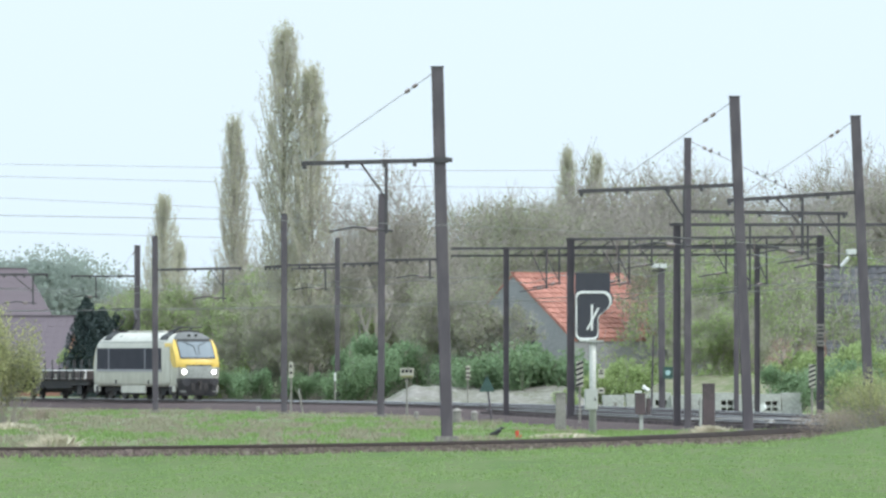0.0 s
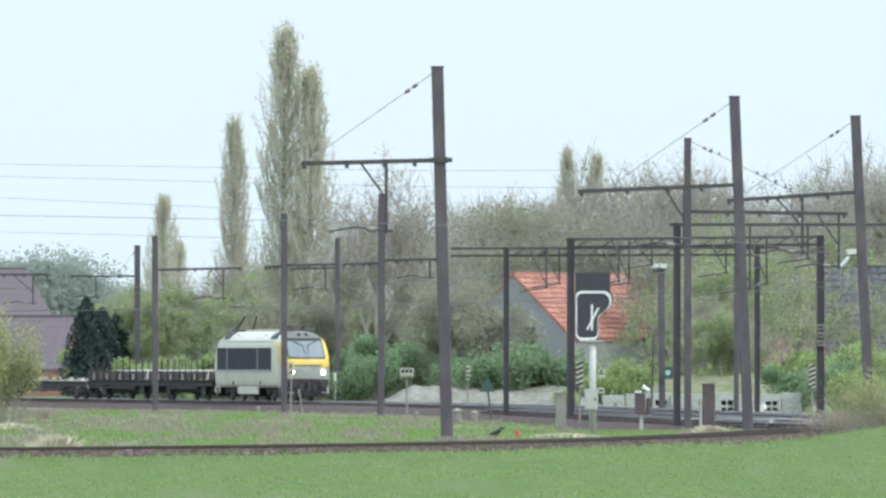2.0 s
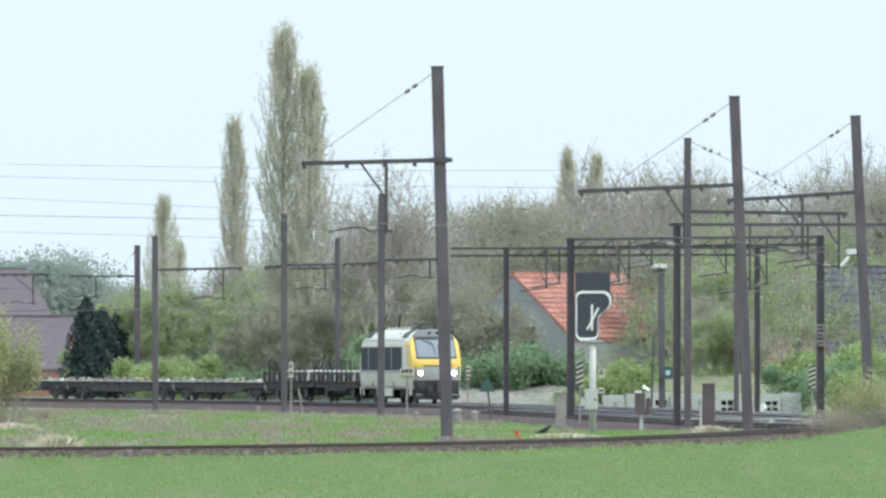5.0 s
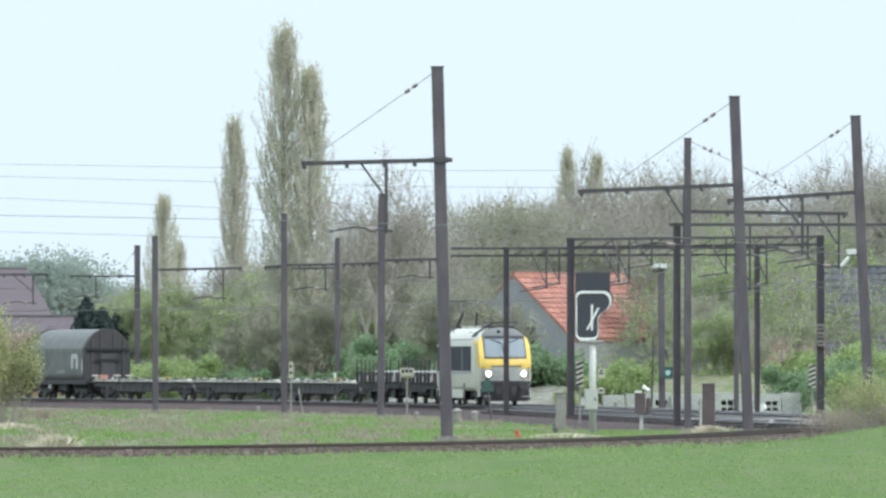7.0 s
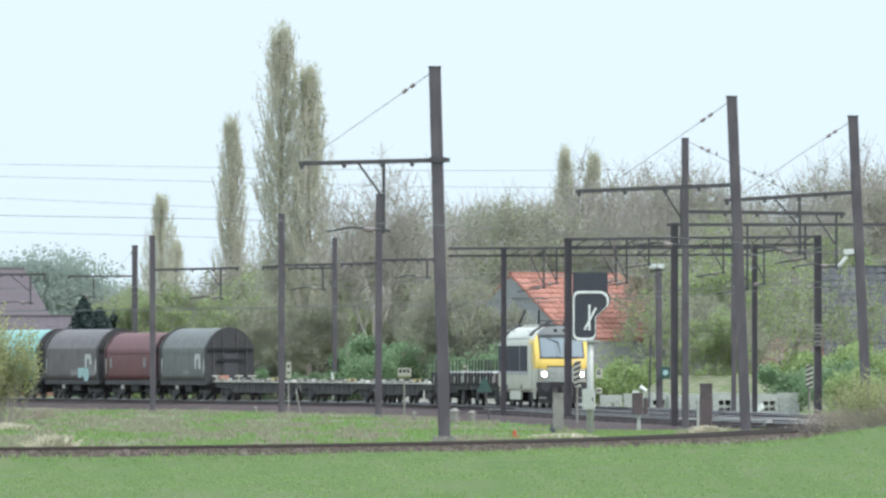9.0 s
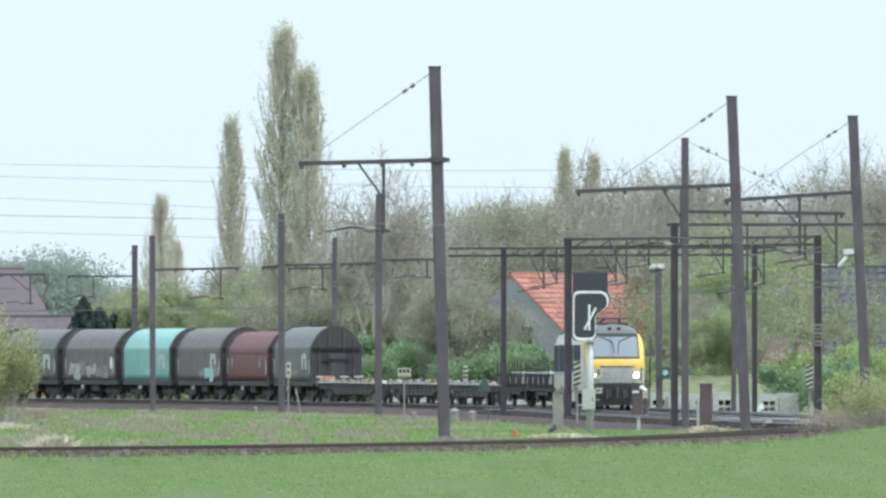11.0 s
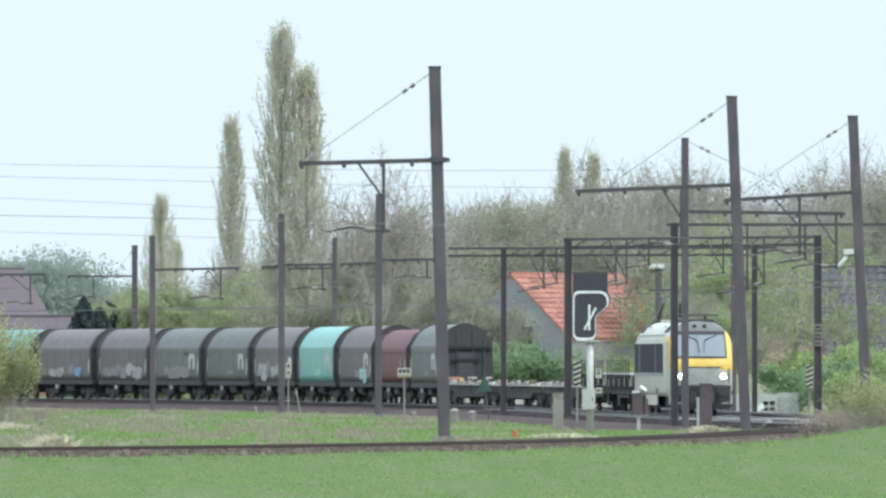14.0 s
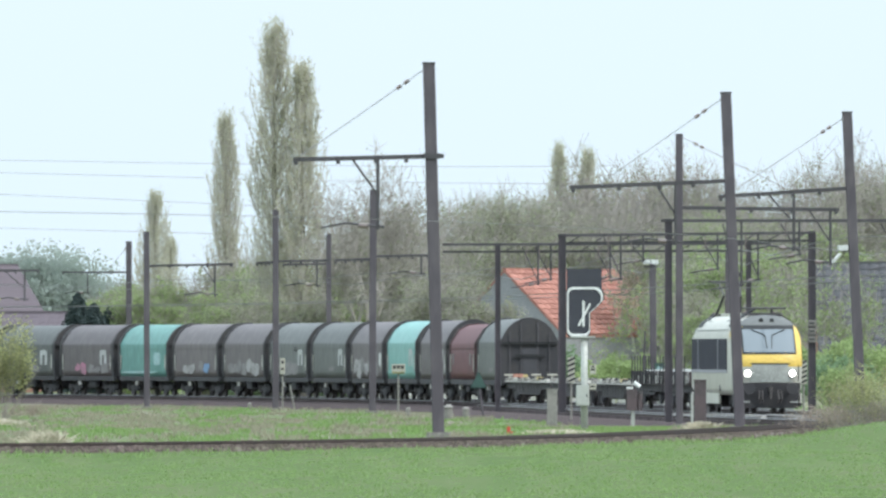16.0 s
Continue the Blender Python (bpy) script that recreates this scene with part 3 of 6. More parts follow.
def stake_wagon(load):
    w = thing("stake_wagon", label="low stake wagon with dark side boards and upright steel stakes", category="wagon", group="stake wagons behind the locomotive")
    half = 13.86 / 2 - 0.62
    part("deck", box(B(), (0, 0, 1.17), (2.74, half * 2, 0.10), 0.02), M_BOARD, w)
    for s in (-1, 1):
        part("sole_bar", beam(B(), (s * 1.15, -half, 0.98), (s * 1.15, half, 0.98), 0.14, 0.30), M_UNDER, w)
        n = 9
        for i in range(n):
            y0 = -half + 0.1 + i * (half * 2 - 0.2) / n
            y1 = y0 + (half * 2 - 0.2) / n - 0.12
            part("side_board", beam(B(), (s * 1.38, y0, 1.47), (s * 1.38, y1, 1.47), 0.05, 0.46), M_BOARD, w)
            part("stake", box(box(B(), (s * 1.45, (y0 + y1) / 2, 1.42), (0.10, 0.14, 0.56), 0.02), (s * 1.44, (y0 + y1) / 2, 2.04), (0.055, 0.065, 0.70), 0.01), M_UNDER, w)
            if i % 2 == 0:
                part("latch", box(B(), (s * 1.43, y1 + 0.06, 1.35), (0.08, 0.10, 0.34), 0.02), M_DECK, w)
        part("truss", beam(B(), (s * 1.15, -3.0, 0.72), (s * 1.15, 3.0, 0.72), 0.10, 0.12), M_UNDER, w)
    for e in (-1, 1):
        part("end_board", box(B(), (0, e * half, 1.45), (2.7, 0.08, 0.52), 0.02), M_BOARD, w)
        buffers(w, e * (half + 0.60))
        ob = part("axle_guard", box(box(B(), (-1.0, 0, 0.55), (0.12, 0.9, 0.55), 0.04), (1.0, 0, 0.55), (0.12, 0.9, 0.55), 0.04), M_UNDER, w)
        ob.location = (0, e * 4.0, 0)
        ws = part("wheelset", WHEEL_SMALL, None, ob)
        ws.location = (0, 0, 0.46)
        ROLLING.append((ws, 0, 0.46))
    part("brake_rigging", box(B(), (0, 0, 0.66), (1.4, half * 2 - 1.6, 0.40), 0.05), M_UNDER, w)
    for a, b in load:
        part("sheeted_load", box(B(), (0.15, (a + b) / 2, 1.50), (2.2, b - a, 0.56), 0.12), M_WHITE, w, "pale sheeted load lying flat on the deck")
    return w


def flat_wagon(length, end_box):
    w = thing("container_flat_wagon", label="empty skeletal container flat wagon with pale weathered deck edge", category="wagon", group="empty flat wagons")
    half = length / 2 - 0.62
    rng = random.Random(5)
    for s in (-1, 1):
        bm = B()
        ring = lambda y, d: [(s * 1.08, y, 1.06), (s * 1.22, y, 1.06), (s * 1.22, y, 1.06 - d), (s * 1.08, y, 1.06 - d)]
        bm = loft(bm, [ring(-half, 0.3), ring(-half + 3.6, 0.3), ring(-half + 5.0, 0.58), ring(half - 5.0, 0.58), ring(half - 3.6, 0.3), ring(half, 0.3)])
        bmesh.ops.recalc_face_normals(bm, faces=bm.faces)
        part("fishbelly_beam", bm, M_UNDER, w)
        part("deck_edge", beam(B(), (s * 1.24, -half, 1.10), (s * 1.24, half, 1.10), 0.30, 0.06), M_DECK, w)
        y = -half + 0.4
        while y < half - 0.8:
            n = rng.uniform(0.3, 1.6)
            part("lashing_plate", box(B(), (s * 1.25, y + n / 2, 1.15 + rng.uniform(0, 0.05)), (0.26, n, rng.uniform(0.05, 0.16)), 0.03), M_DECK if rng.random() < 0.7 else M_WEATHERED, w)
            part("spigot", box(B(), (s * 1.2, y, 1.22), (0.16, 0.2, 0.18), 0.03), M_DECK if rng.random() < 0.5 else M_UNDER, w)
            y += n + rng.uniform(0.3, 1.4)
    for y in np.linspace(-half + 0.2, half - 0.2, 9):
        part("cross_member", box(B(), (0, y, 1.0), (2.3, 0.3, 0.16), 0.02), M_UNDER, w)
    part("centre_sill", box(B(), (0, 0, 0.92), (0.5, half * 2, 0.36), 0.03), M_UNDER, w)
    for s in (-1, 1):
        for y in np.linspace(-half + 4.6, half - 4.6, 9):
            part("stiffener", box(B(), (s * 1.235, y, 0.78), (0.05, 0.12, 0.48), 0.01), M_WHEEL, w)
    part("brake_reservoir", rod(B(), (0.5, -1.2, 0.62), (0.5, 1.2, 0.62), 0.2, 0.2, 10), M_UNDER, w)
    part("lashing_chest", box(B(), (1.15, half - 5.5, 1.24), (0.3, 0.9, 0.2), 0.03), M_ENDYELLOW, w, "faded yellow lashing chest on the deck edge")
    for e in (-1, 1):
        buffers(w, e * (half + 0.60))
        bogie(w, e * (half - 2.1), 1.8, 0.46)
    if end_box:
        lamp = part("tail_frame", box(box(B(), (0.75, -half + 0.3, 1.30), (0.5, 0.4, 0.34), 0.04), (0.45, -half + 0.25, 0.95), (0.35, 0.3, 0.5), 0.04), M_ORANGE, w, "faded orange-red end frame")
        for x in (-1.0, -0.2, 1.15):
            part("hand_rail", rod(rod(B(), (x, -half, 1.1), (x, -half, 1.45), 0.04, 0.04, 6), (x - 0.25, -half, 1.42), (x + 0.25, -half, 1.42), 0.05, 0.05, 6), M_CREAM, w)
    return w


def hood_section(n=18, scale=1.0, angular=False):
    """The tarpaulin hood's outline, one sill over the crown to the other."""
    if angular:
        pts = [(1.36, 1.18), (1.40, 1.5), (1.40, 2.98), (1.37, 3.05), (0.95, 3.72), (0.45, 3.98), (0, 4.02)]
    else:
        pts = [(1.38, 1.15), (1.42, 1.5), (1.42, 3.02), (1.415, 3.08), (1.385, 3.14), (1.22, 3.46), (1.02, 3.76), (0.74, 4.01), (0.42, 4.17), (0.2, 4.23), (0.0, 4.25)]
    pts = [(x * scale, 1.15 + (z - 1.15) * (1 + (scale - 1) * 0.6)) for x, z in pts]
    return pts + [(-x, z) for x, z in pts[-2::-1]]


def covered_wagon(skin, label, marks, angular=False, seed=0):
    w = thing("covered_coil_wagon", label=label, category="wagon", group="covered steel coil wagons")
    half = 12.04 / 2 - 0.62
    rng = random.Random(seed)
    sec = hood_section(angular=angular)
    ys = np.linspace(-half + 0.28, half - 0.28, 25)
    rings = []
    for i, y in enumerate(ys):
        k = 1 - 0.004 * (i % 3 == 1) + 0.002 * rng.random()
        rings.append([(x * k, y, z) for x, z in sec])
    bm = loft(B(), rings, caps=True)
    hood = part("hood", bm, skin, w, "", smooth=True)
    for e in (-1, 1):
        a = hood_section(scale=1.035, angular=angular)
        bm = loft(B(), [[(x, e * (half - 0.30), z) for x, z in a], [(x, e * half, z) for x, z in a]], caps=True)
        bmesh.ops.recalc_face_normals(bm, faces=bm.faces)
        end = part("end_wall", bm, M_UNDER if not angular else M_MAROONDARK, w, "dark end wall with raised ribs")
        part("cross_beam", beam(B(), (-1.38, e * (half + 0.06), 3.02), (1.38, e * (half + 0.06), 3.02), 0.16, 0.14), M_RUBBER, end)
        for x, top in ((-1.0, 3.6), (-0.42, 4.05), (0.42, 4.05), (1.0, 3.6)):
            part("rib", box(B(), (x, e * (half + 0.03), (1.2 + top) / 2), (0.09, 0.09, top - 1.2), 0.01), M_DARKSTEEL, end)
        part("cover_flap", box(B(), (0, e * (half + 0.07), 2.0), (0.74, 0.06, 1.5), 0.03), M_TARP, end, "dark tarpaulin apron")
        part("latch_bar", beam(B(), (-0.75, e * (half + 0.12), 2.38), (0.75, e * (half + 0.12), 2.38), 0.08, 0.14), M_RUBBER, end)
        part("number_plate", box(B(), (0.35, e * (half + 0.1), 1.32), (0.5, 0.04, 0.24), 0.02), M_ENDYELLOW, end, "dull yellow plate")
        part("end_step", box(B(), (0, e * (half + 0.15), 1.05), (2.6, 0.3, 0.08), 0.02), M_DARKSTEEL, w)
        buffers(w, e * (half + 0.60))
        bogie(w, e * 3.55, 1.8, 0.46)
    for s in (-1, 1):
        part("sole_bar", beam(B(), (s * 1.30, -half, 1.02), (s * 1.30, half, 1.02), 0.16, 0.26), M_UNDER, w)
        for e in (-1, 1):
            part("locking_handle", box(B(), (s * 1.45, e * (half - 0.55), 2.0), (0.05, 0.12, 0.9), 0.02), M_DECK, w)
        part("brake_gear", box(B(), (s * 1.05, 0.4, 0.72), (0.3, 1.4, 0.35), 0.04), M_UNDER, w)
        part("ladle", box(B(), (s * 1.25, -1.9, 0.75), (0.15, 0.5, 0.25), 0.03), M_DECK, w)
    part("brake_rigging", box(B(), (0, 0, 0.66), (1.5, half * 2 - 1.0, 0.42), 0.05), M_UNDER, w)
    daubs = []
    for kind, y, z, wy, hz, mat in marks:
        if kind == "logo":
            for dy, dz, ly, lz in ((-0.44, 0, 0.46, 0.95), (0.46, -0.05, 0.42, 0.85), (0, 0.34, 1.2, 0.34)):
                daubs.append(("plate", y + dy, z + dz, wy * ly / 1.5, hz * lz, mat, 1.433))
            continue
        if kind == "plate":
            daubs.append((kind, y, z, wy, hz, mat, 1.433))
            continue
        n = max(2, int(wy / 1.1))
        for i in range(n):
            k = (i + 0.5) / n - 0.5
            daubs.append((kind, y + k * wy + rng.uniform(-0.1, 0.1), z + rng.uniform(-0.14, 0.14), wy / n * rng.uniform(0.9, 1.35), hz * rng.uniform(0.6, 1.0), mat if rng.random() < 0.7 else M_GRAFDULL, 1.431 + 0.003 * (i % 3)))
    for kind, y, z, wy, hz, mat, face in daubs:
        bm = B()
        n = 14
        # flat daubs follow the hood's upright side; uneven outline
        pts = []
        for i in range(n):
            a = 2 * math.pi * i / n
            cy, sz = math.cos(a), math.sin(a)
            sq = 1 / max(abs(cy), abs(sz)) ** 0.75
            r = (1 if kind == "plate" else rng.uniform(0.6, 1.15)) * sq
            pts.append((face, y + cy * wy / 2 * r, z + sz * hz / 2 * r))
        lo = [bm.verts.new(p) for p in pts]
        bm.faces.new(lo)
        ex = bmesh.ops.extrude_face_region(bm, geom=list(bm.faces))
        for v in ex["geom"]:
            if isinstance(v, bmesh.types.BMVert):
                v.co.x -= 0.03
        bmesh.ops.recalc_face_normals(bm, faces=bm.faces)
        part("painted_panel" if kind == "plate" else "graffiti", bm, mat, w)
    part("hood_seam", beam(B(), (1.428, -half + 0.3, 2.78), (1.428, half - 0.3, 2.78), 0.03, 0.04), skin, w)
    return w


M_TARP = surface("black_tarpaulin", (0.040, 0.039, 0.044), (0.055, 0.053, 0.058), rough=0.7, coarse=0.8)
M_MAROONDARK = surface("dark_maroon", (0.06, 0.028, 0.03), rough=0.7)
M_HOODGREY = surface("grey_tarpaulin", (0.118, 0.098, 0.101), (0.097, 0.081, 0.086), (0.142, 0.122, 0.122), rough=0.55, coarse=0.4, fine=2.5, stretch=(1, 1, 0.5), bump=0.1, vary=0.12, sheen=0.3)
M_HOODGREEN = surface("green_grey_tarpaulin", (0.100, 0.102, 0.099), (0.084, 0.086, 0.084), (0.124, 0.126, 0.121), rough=0.55, coarse=0.4, fine=2.5, stretch=(1, 1, 0.5), bump=0.1, vary=0.12, sheen=0.3)
M_MAROON = surface("maroon_steel", (0.105, 0.023, 0.028), (0.085, 0.020, 0.024), (0.122, 0.036, 0.040), rough=0.6, coarse=0.5, fine=3, bump=0.05)
M_TEAL = surface("teal_tarpaulin", (0.115, 0.315, 0.285), (0.095, 0.275, 0.250), (0.150, 0.360, 0.330), rough=0.45, coarse=0.4, fine=2.5, stretch=(1, 1, 0.5), bump=0.08, sheen=0.8)
M_TEALDARK = surface("weathered_teal_tarpaulin", (0.080, 0.225, 0.200), (0.065, 0.190, 0.170), (0.110, 0.270, 0.240), rough=0.5, coarse=0.4, fine=2.5, stretch=(1, 1, 0.5), bump=0.08)
M_GRAFPALE = surface("pale_spray_paint", (0.29, 0.275, 0.27), (0.21, 0.20, 0.195), (0.36, 0.345, 0.34), rough=0.7, coarse=1.2, fine=3)
M_GRAFDULL = surface("dull_spray_paint", (0.18, 0.165, 0.165), (0.15, 0.14, 0.14), (0.22, 0.205, 0.20), rough=0.7, coarse=1.2, fine=3)
M_GRAFBLUE = surface("blue_spray_paint", (0.12, 0.21, 0.36), (0.16, 0.26, 0.40), rough=0.7, coarse=1.2, fine=3)
M_GRAFPINK = surface("pink_spray_paint", (0.36, 0.13, 0.20), (0.28, 0.15, 0.19), rough=0.7, coarse=1.2, fine=3)
M_GRAFTEAL = surface("pale_teal_paint", (0.28, 0.42, 0.42), (0.24, 0.34, 0.34), rough=0.7, coarse=1.2, fine=3)

M_MARK = surface("worn_white_mark", (0.44, 0.44, 0.43), (0.30, 0.30, 0.30), rough=0.6, coarse=1.5, fine=4)
LOGO = ("logo", 3.3, 2.25, 1.5, 0.9, M_MARK)
SMALL = ("plate", 0.6, 1.65, 1.6, 0.22, M_GRAFDULL)
GREY = "grey tarpaulin-hooded coil wagon with white panel on its side"
WAGONS = [
    (M_HOODGREEN, "green-grey hooded coil wagon with white panel and dark end wall", [LOGO, SMALL], False),
    (M_MAROON, "maroon steel-hooded coil wagon with angular roof edges", [("plate", -4.0, 2.2, 0.5, 0.6, M_GRAFDULL), ("plate", 3.2, 2.2, 0.6, 0.6, M_GRAFDULL)], True),
    (M_HOODGREY, "grey hooded coil wagon with pale teal graffiti at one corner", [LOGO, ("daub", 3.0, 1.6, 3.4, 0.9, M_GRAFTEAL), ("daub", 0.6, 1.5, 1.6, 0.5, M_GRAFDULL)], False),
    (M_TEAL, "bright teal hooded coil wagon with white panel", [LOGO, ("plate", 0.4, 1.65, 1.2, 0.3, M_GRAFTEAL)], False),
    (M_HOODGREY, "grey hooded coil wagon with broad pale graffiti below", [("plate", 4.3, 2.2, 0.5, 0.7, M_PORCELAIN), ("daub", -1.4, 1.75, 5.6, 1.05, M_GRAFPALE), ("daub", 2.6, 1.65, 2.6, 0.9, M_GRAFDULL)], False),
    (M_HOODGREEN, GREY, [LOGO, SMALL], False),
    (M_HOODGREEN, "grey hooded coil wagon with white panel and dull graffiti", [LOGO, ("daub", -0.2, 1.65, 6.2, 0.85, M_GRAFDULL), ("plate", 2.1, 2.75, 1.1, 0.25, M_UNDER)], False),
    (M_HOODGREY, "dark grey hooded coil wagon with dull pale graffiti band", [("daub", -1.6, 1.7, 4.6, 0.95, M_GRAFDULL), ("daub", 2.3, 1.75, 3.4, 1.0, M_GRAFPALE)], False),
    (M_HOODGREY, "grey hooded coil wagon with white and blue graffiti blocks", [("daub", -1.6, 1.6, 2.6, 0.75, M_GRAFPALE), ("daub", 2.0, 1.65, 2.4, 0.9, M_GRAFBLUE)], False),
    (M_TEALDARK, "weathered teal hooded coil wagon with white panel", [("plate", 3.0, 2.2, 1.5, 0.75, M_GRAFTEAL), ("plate", -1.0, 1.4, 8.0, 0.12, M_GRAFTEAL)], False),
    (M_HOODGREY, "grey hooded coil wagon with pink and white graffiti", [LOGO, ("daub", -1.3, 1.65, 2.4, 0.85, M_GRAFPINK), ("daub", 2.2, 1.6, 4.0, 0.7, M_GRAFDULL)], False),
    (M_HOODGREEN, GREY, [LOGO, ("daub", 0.2, 1.5, 4.2, 0.6, M_GRAFDULL)], False),
    (M_HOODGREEN, GREY, [LOGO, SMALL], False),
]

TRAIN = []  # (thing, distance of its middle behind the train's front, half the distance of its wheel trucks)
TRAIN.append((locomotive(), 9.55, 5.3))
spot = 19.10
for load in ([(-4.4, -0.8), (0.6, 3.6)], [(-1.0, 4.8)]):
    TRAIN.append((stake_wagon(load), spot + 6.93, 4.0))
    spot += 13.86
for k in range(3):
    TRAIN.append((flat_wagon(22.18, k == 2), spot + 11.09, 8.37))
    spot += 22.18
for k, (skin, label, marks, angular) in enumerate(WAGONS):
    TRAIN.append((covered_wagon(skin, label, marks, angular, k), spot + 6.02, 3.55))
    spot += 12.04


def train_front(t):
    """How far along the line the train's front has come."""
    return 13.676 * (t - 8) + 0.05063 * (t - 8) ** 2 + 0.00338 * (t - 8) ** 3


def motions():
    times = [i * 0.5 for i in range(33)]
    for ob, behind, half in TRAIN:
        rows = []
        for t in times:
            u = train_front(t) - behind
            a, b = line(u + half), line(u - half)
            m = (a + b) / 2
            rows.append((t, pose(m.x, m.y, 0, 0, 0, math.degrees(math.atan2(-(a - b).x, (a - b).y)))))
        walk(ob, rows)
    for wheel, y, r in ROLLING:
        rows = []
        for i in range(481):
            t = i / 30
            rows.append((t, pose(0, y, r, -math.degrees((train_front(t) - train_front(0)) / r), 0, 0)))
        walk(wheel, rows)
    crow_walk()
    tree_sway()
    birds_leave()


# ---- masts, portals and wires ----
def post_section(bm, p, q, w):
    """A rolled steel post: two flanges and a web."""
    f, t = w * 0.08, w * 0.05
    a = w / 2
    ring = [(-a, -a), (-a + f, -a), (-a + f, -t), (a - f, -t), (a - f, -a), (a, -a), (a, a), (a - f, a), (a - f, t), (-a + f, t), (-a + f, a), (-a, a)]
    loft(bm, [[(p[0] + x, p[1] + y, p[2]) for x, y in ring], [(q[0] + x, q[1] + y, q[2]) for x, y in ring]])
    return bm


def mast(x, y, z, h, lean=0.0, width=0.34, label="tall dark grey steel catenary mast", square=True):
    ob = thing("catenary_mast", (x, y, z), 0, label, "mast", "catenary masts")
    if square:
        bm = B()
        rings = []
        for k in (0, 1):
            e = width * 0.08
            a = width / 2
            ring = [(-a + e, -a), (a - e, -a), (a, -a + e), (a, a - e), (a - e, a), (-a + e, a), (-a, a - e), (-a, -a + e)]
            rings.append([(lean * k + p, q, h * k - 0.3 * (1 - k)) for p, q in ring])
        loft(bm, rings)
    else:
        bm = post_section(B(), (0, 0, -0.3), (lean, 0, h), width)
    part("post", bm, M_MAST, ob)
    part("foundation", box(B(), (0, 0, -0.02), (width * 2.0, width * 2.0, 0.22), 0.06), M_WEATHERED, ob, "low concrete foundation block")
    part("cap", box(B(), (lean, 0, h + 0.02), (width * 1.08, width * 1.08, 0.05), 0.02), M_DARKSTEEL, ob)
    return ob


def arm(ob, x0, x1, z, z1=None, hanger=None, drop=2.1, brace=None, reach=-1.7, depth=0.13):
    """A bracket arm from x0 to x1 with a hanging post that carries the steady arm."""
    z1 = z if z1 is None else z1
    zz = lambda x: z + (z1 - z) * (x - x0) / (x1 - x0)
    a = part("bracket_arm", beam(B(), (x0, 0, z), (x1, 0, z1), 0.12, depth), M_DARKSTEEL, ob)
    s = 1 if x1 > x0 else -1
    for k in (0.25, 0.45, 0.7, 0.98):
        x = x0 + (x1 - x0) * k
        part("clamp", box(B(), (x, 0, zz(x) - 0.05), (0.12, 0.2, depth + 0.1), 0.02), M_DARKSTEEL, a)
    if hanger is not None:
        part("hanging_post", box(B(), (hanger, 0, zz(hanger) - drop / 2), (0.10, 0.10, drop), 0.02), M_DARKSTEEL, a)
        if brace is not None:
            part("brace", rod(B(), (brace, 0, zz(brace)), (hanger - 0.05 * s, 0, zz(hanger) - drop * 0.55), 0.035, 0.035, 6), M_DARKSTEEL, a)
        zb = zz(hanger) - drop + 0.08
        steady = part("steady_arm", rod(rod(B(), (hanger + 0.2, 0, zb), (hanger + reach * 0.55, 0, zb + 0.12), 0.04, 0.035, 6), (hanger + reach * 0.55, 0, zb + 0.12), (hanger + reach, 0, zb - 0.02), 0.035, 0.03, 6), M_DARKSTEEL, a)
        part("insulator", rod(B(), (hanger + reach * 0.18, 0, zb + 0.02), (hanger + reach * 0.34, 0, zb + 0.05), 0.08, 0.07, 8), M_INSUL, steady)
    return a


def tie(ob, p, q, swell=0.12):
    """A stay rope with a turnbuckle near the post."""
    t = part("stay_rope", rod(B(), (p[0], 0, p[1]), (q[0], 0, q[1]), 0.016, 0.016, 5), M_WIRE, ob)
    at = lambda k: (p[0] + (q[0] - p[0]) * k, 0, p[1] + (q[1] - p[1]) * k)
    bm = rod(B(), at(swell), at(swell + 0.035), 0.055, 0.055, 8)
    rod(bm, at(swell + 0.06), at(swell + 0.095), 0.055, 0.055, 8)
    part("strain_insulator", bm, M_INSUL, t)
    return t


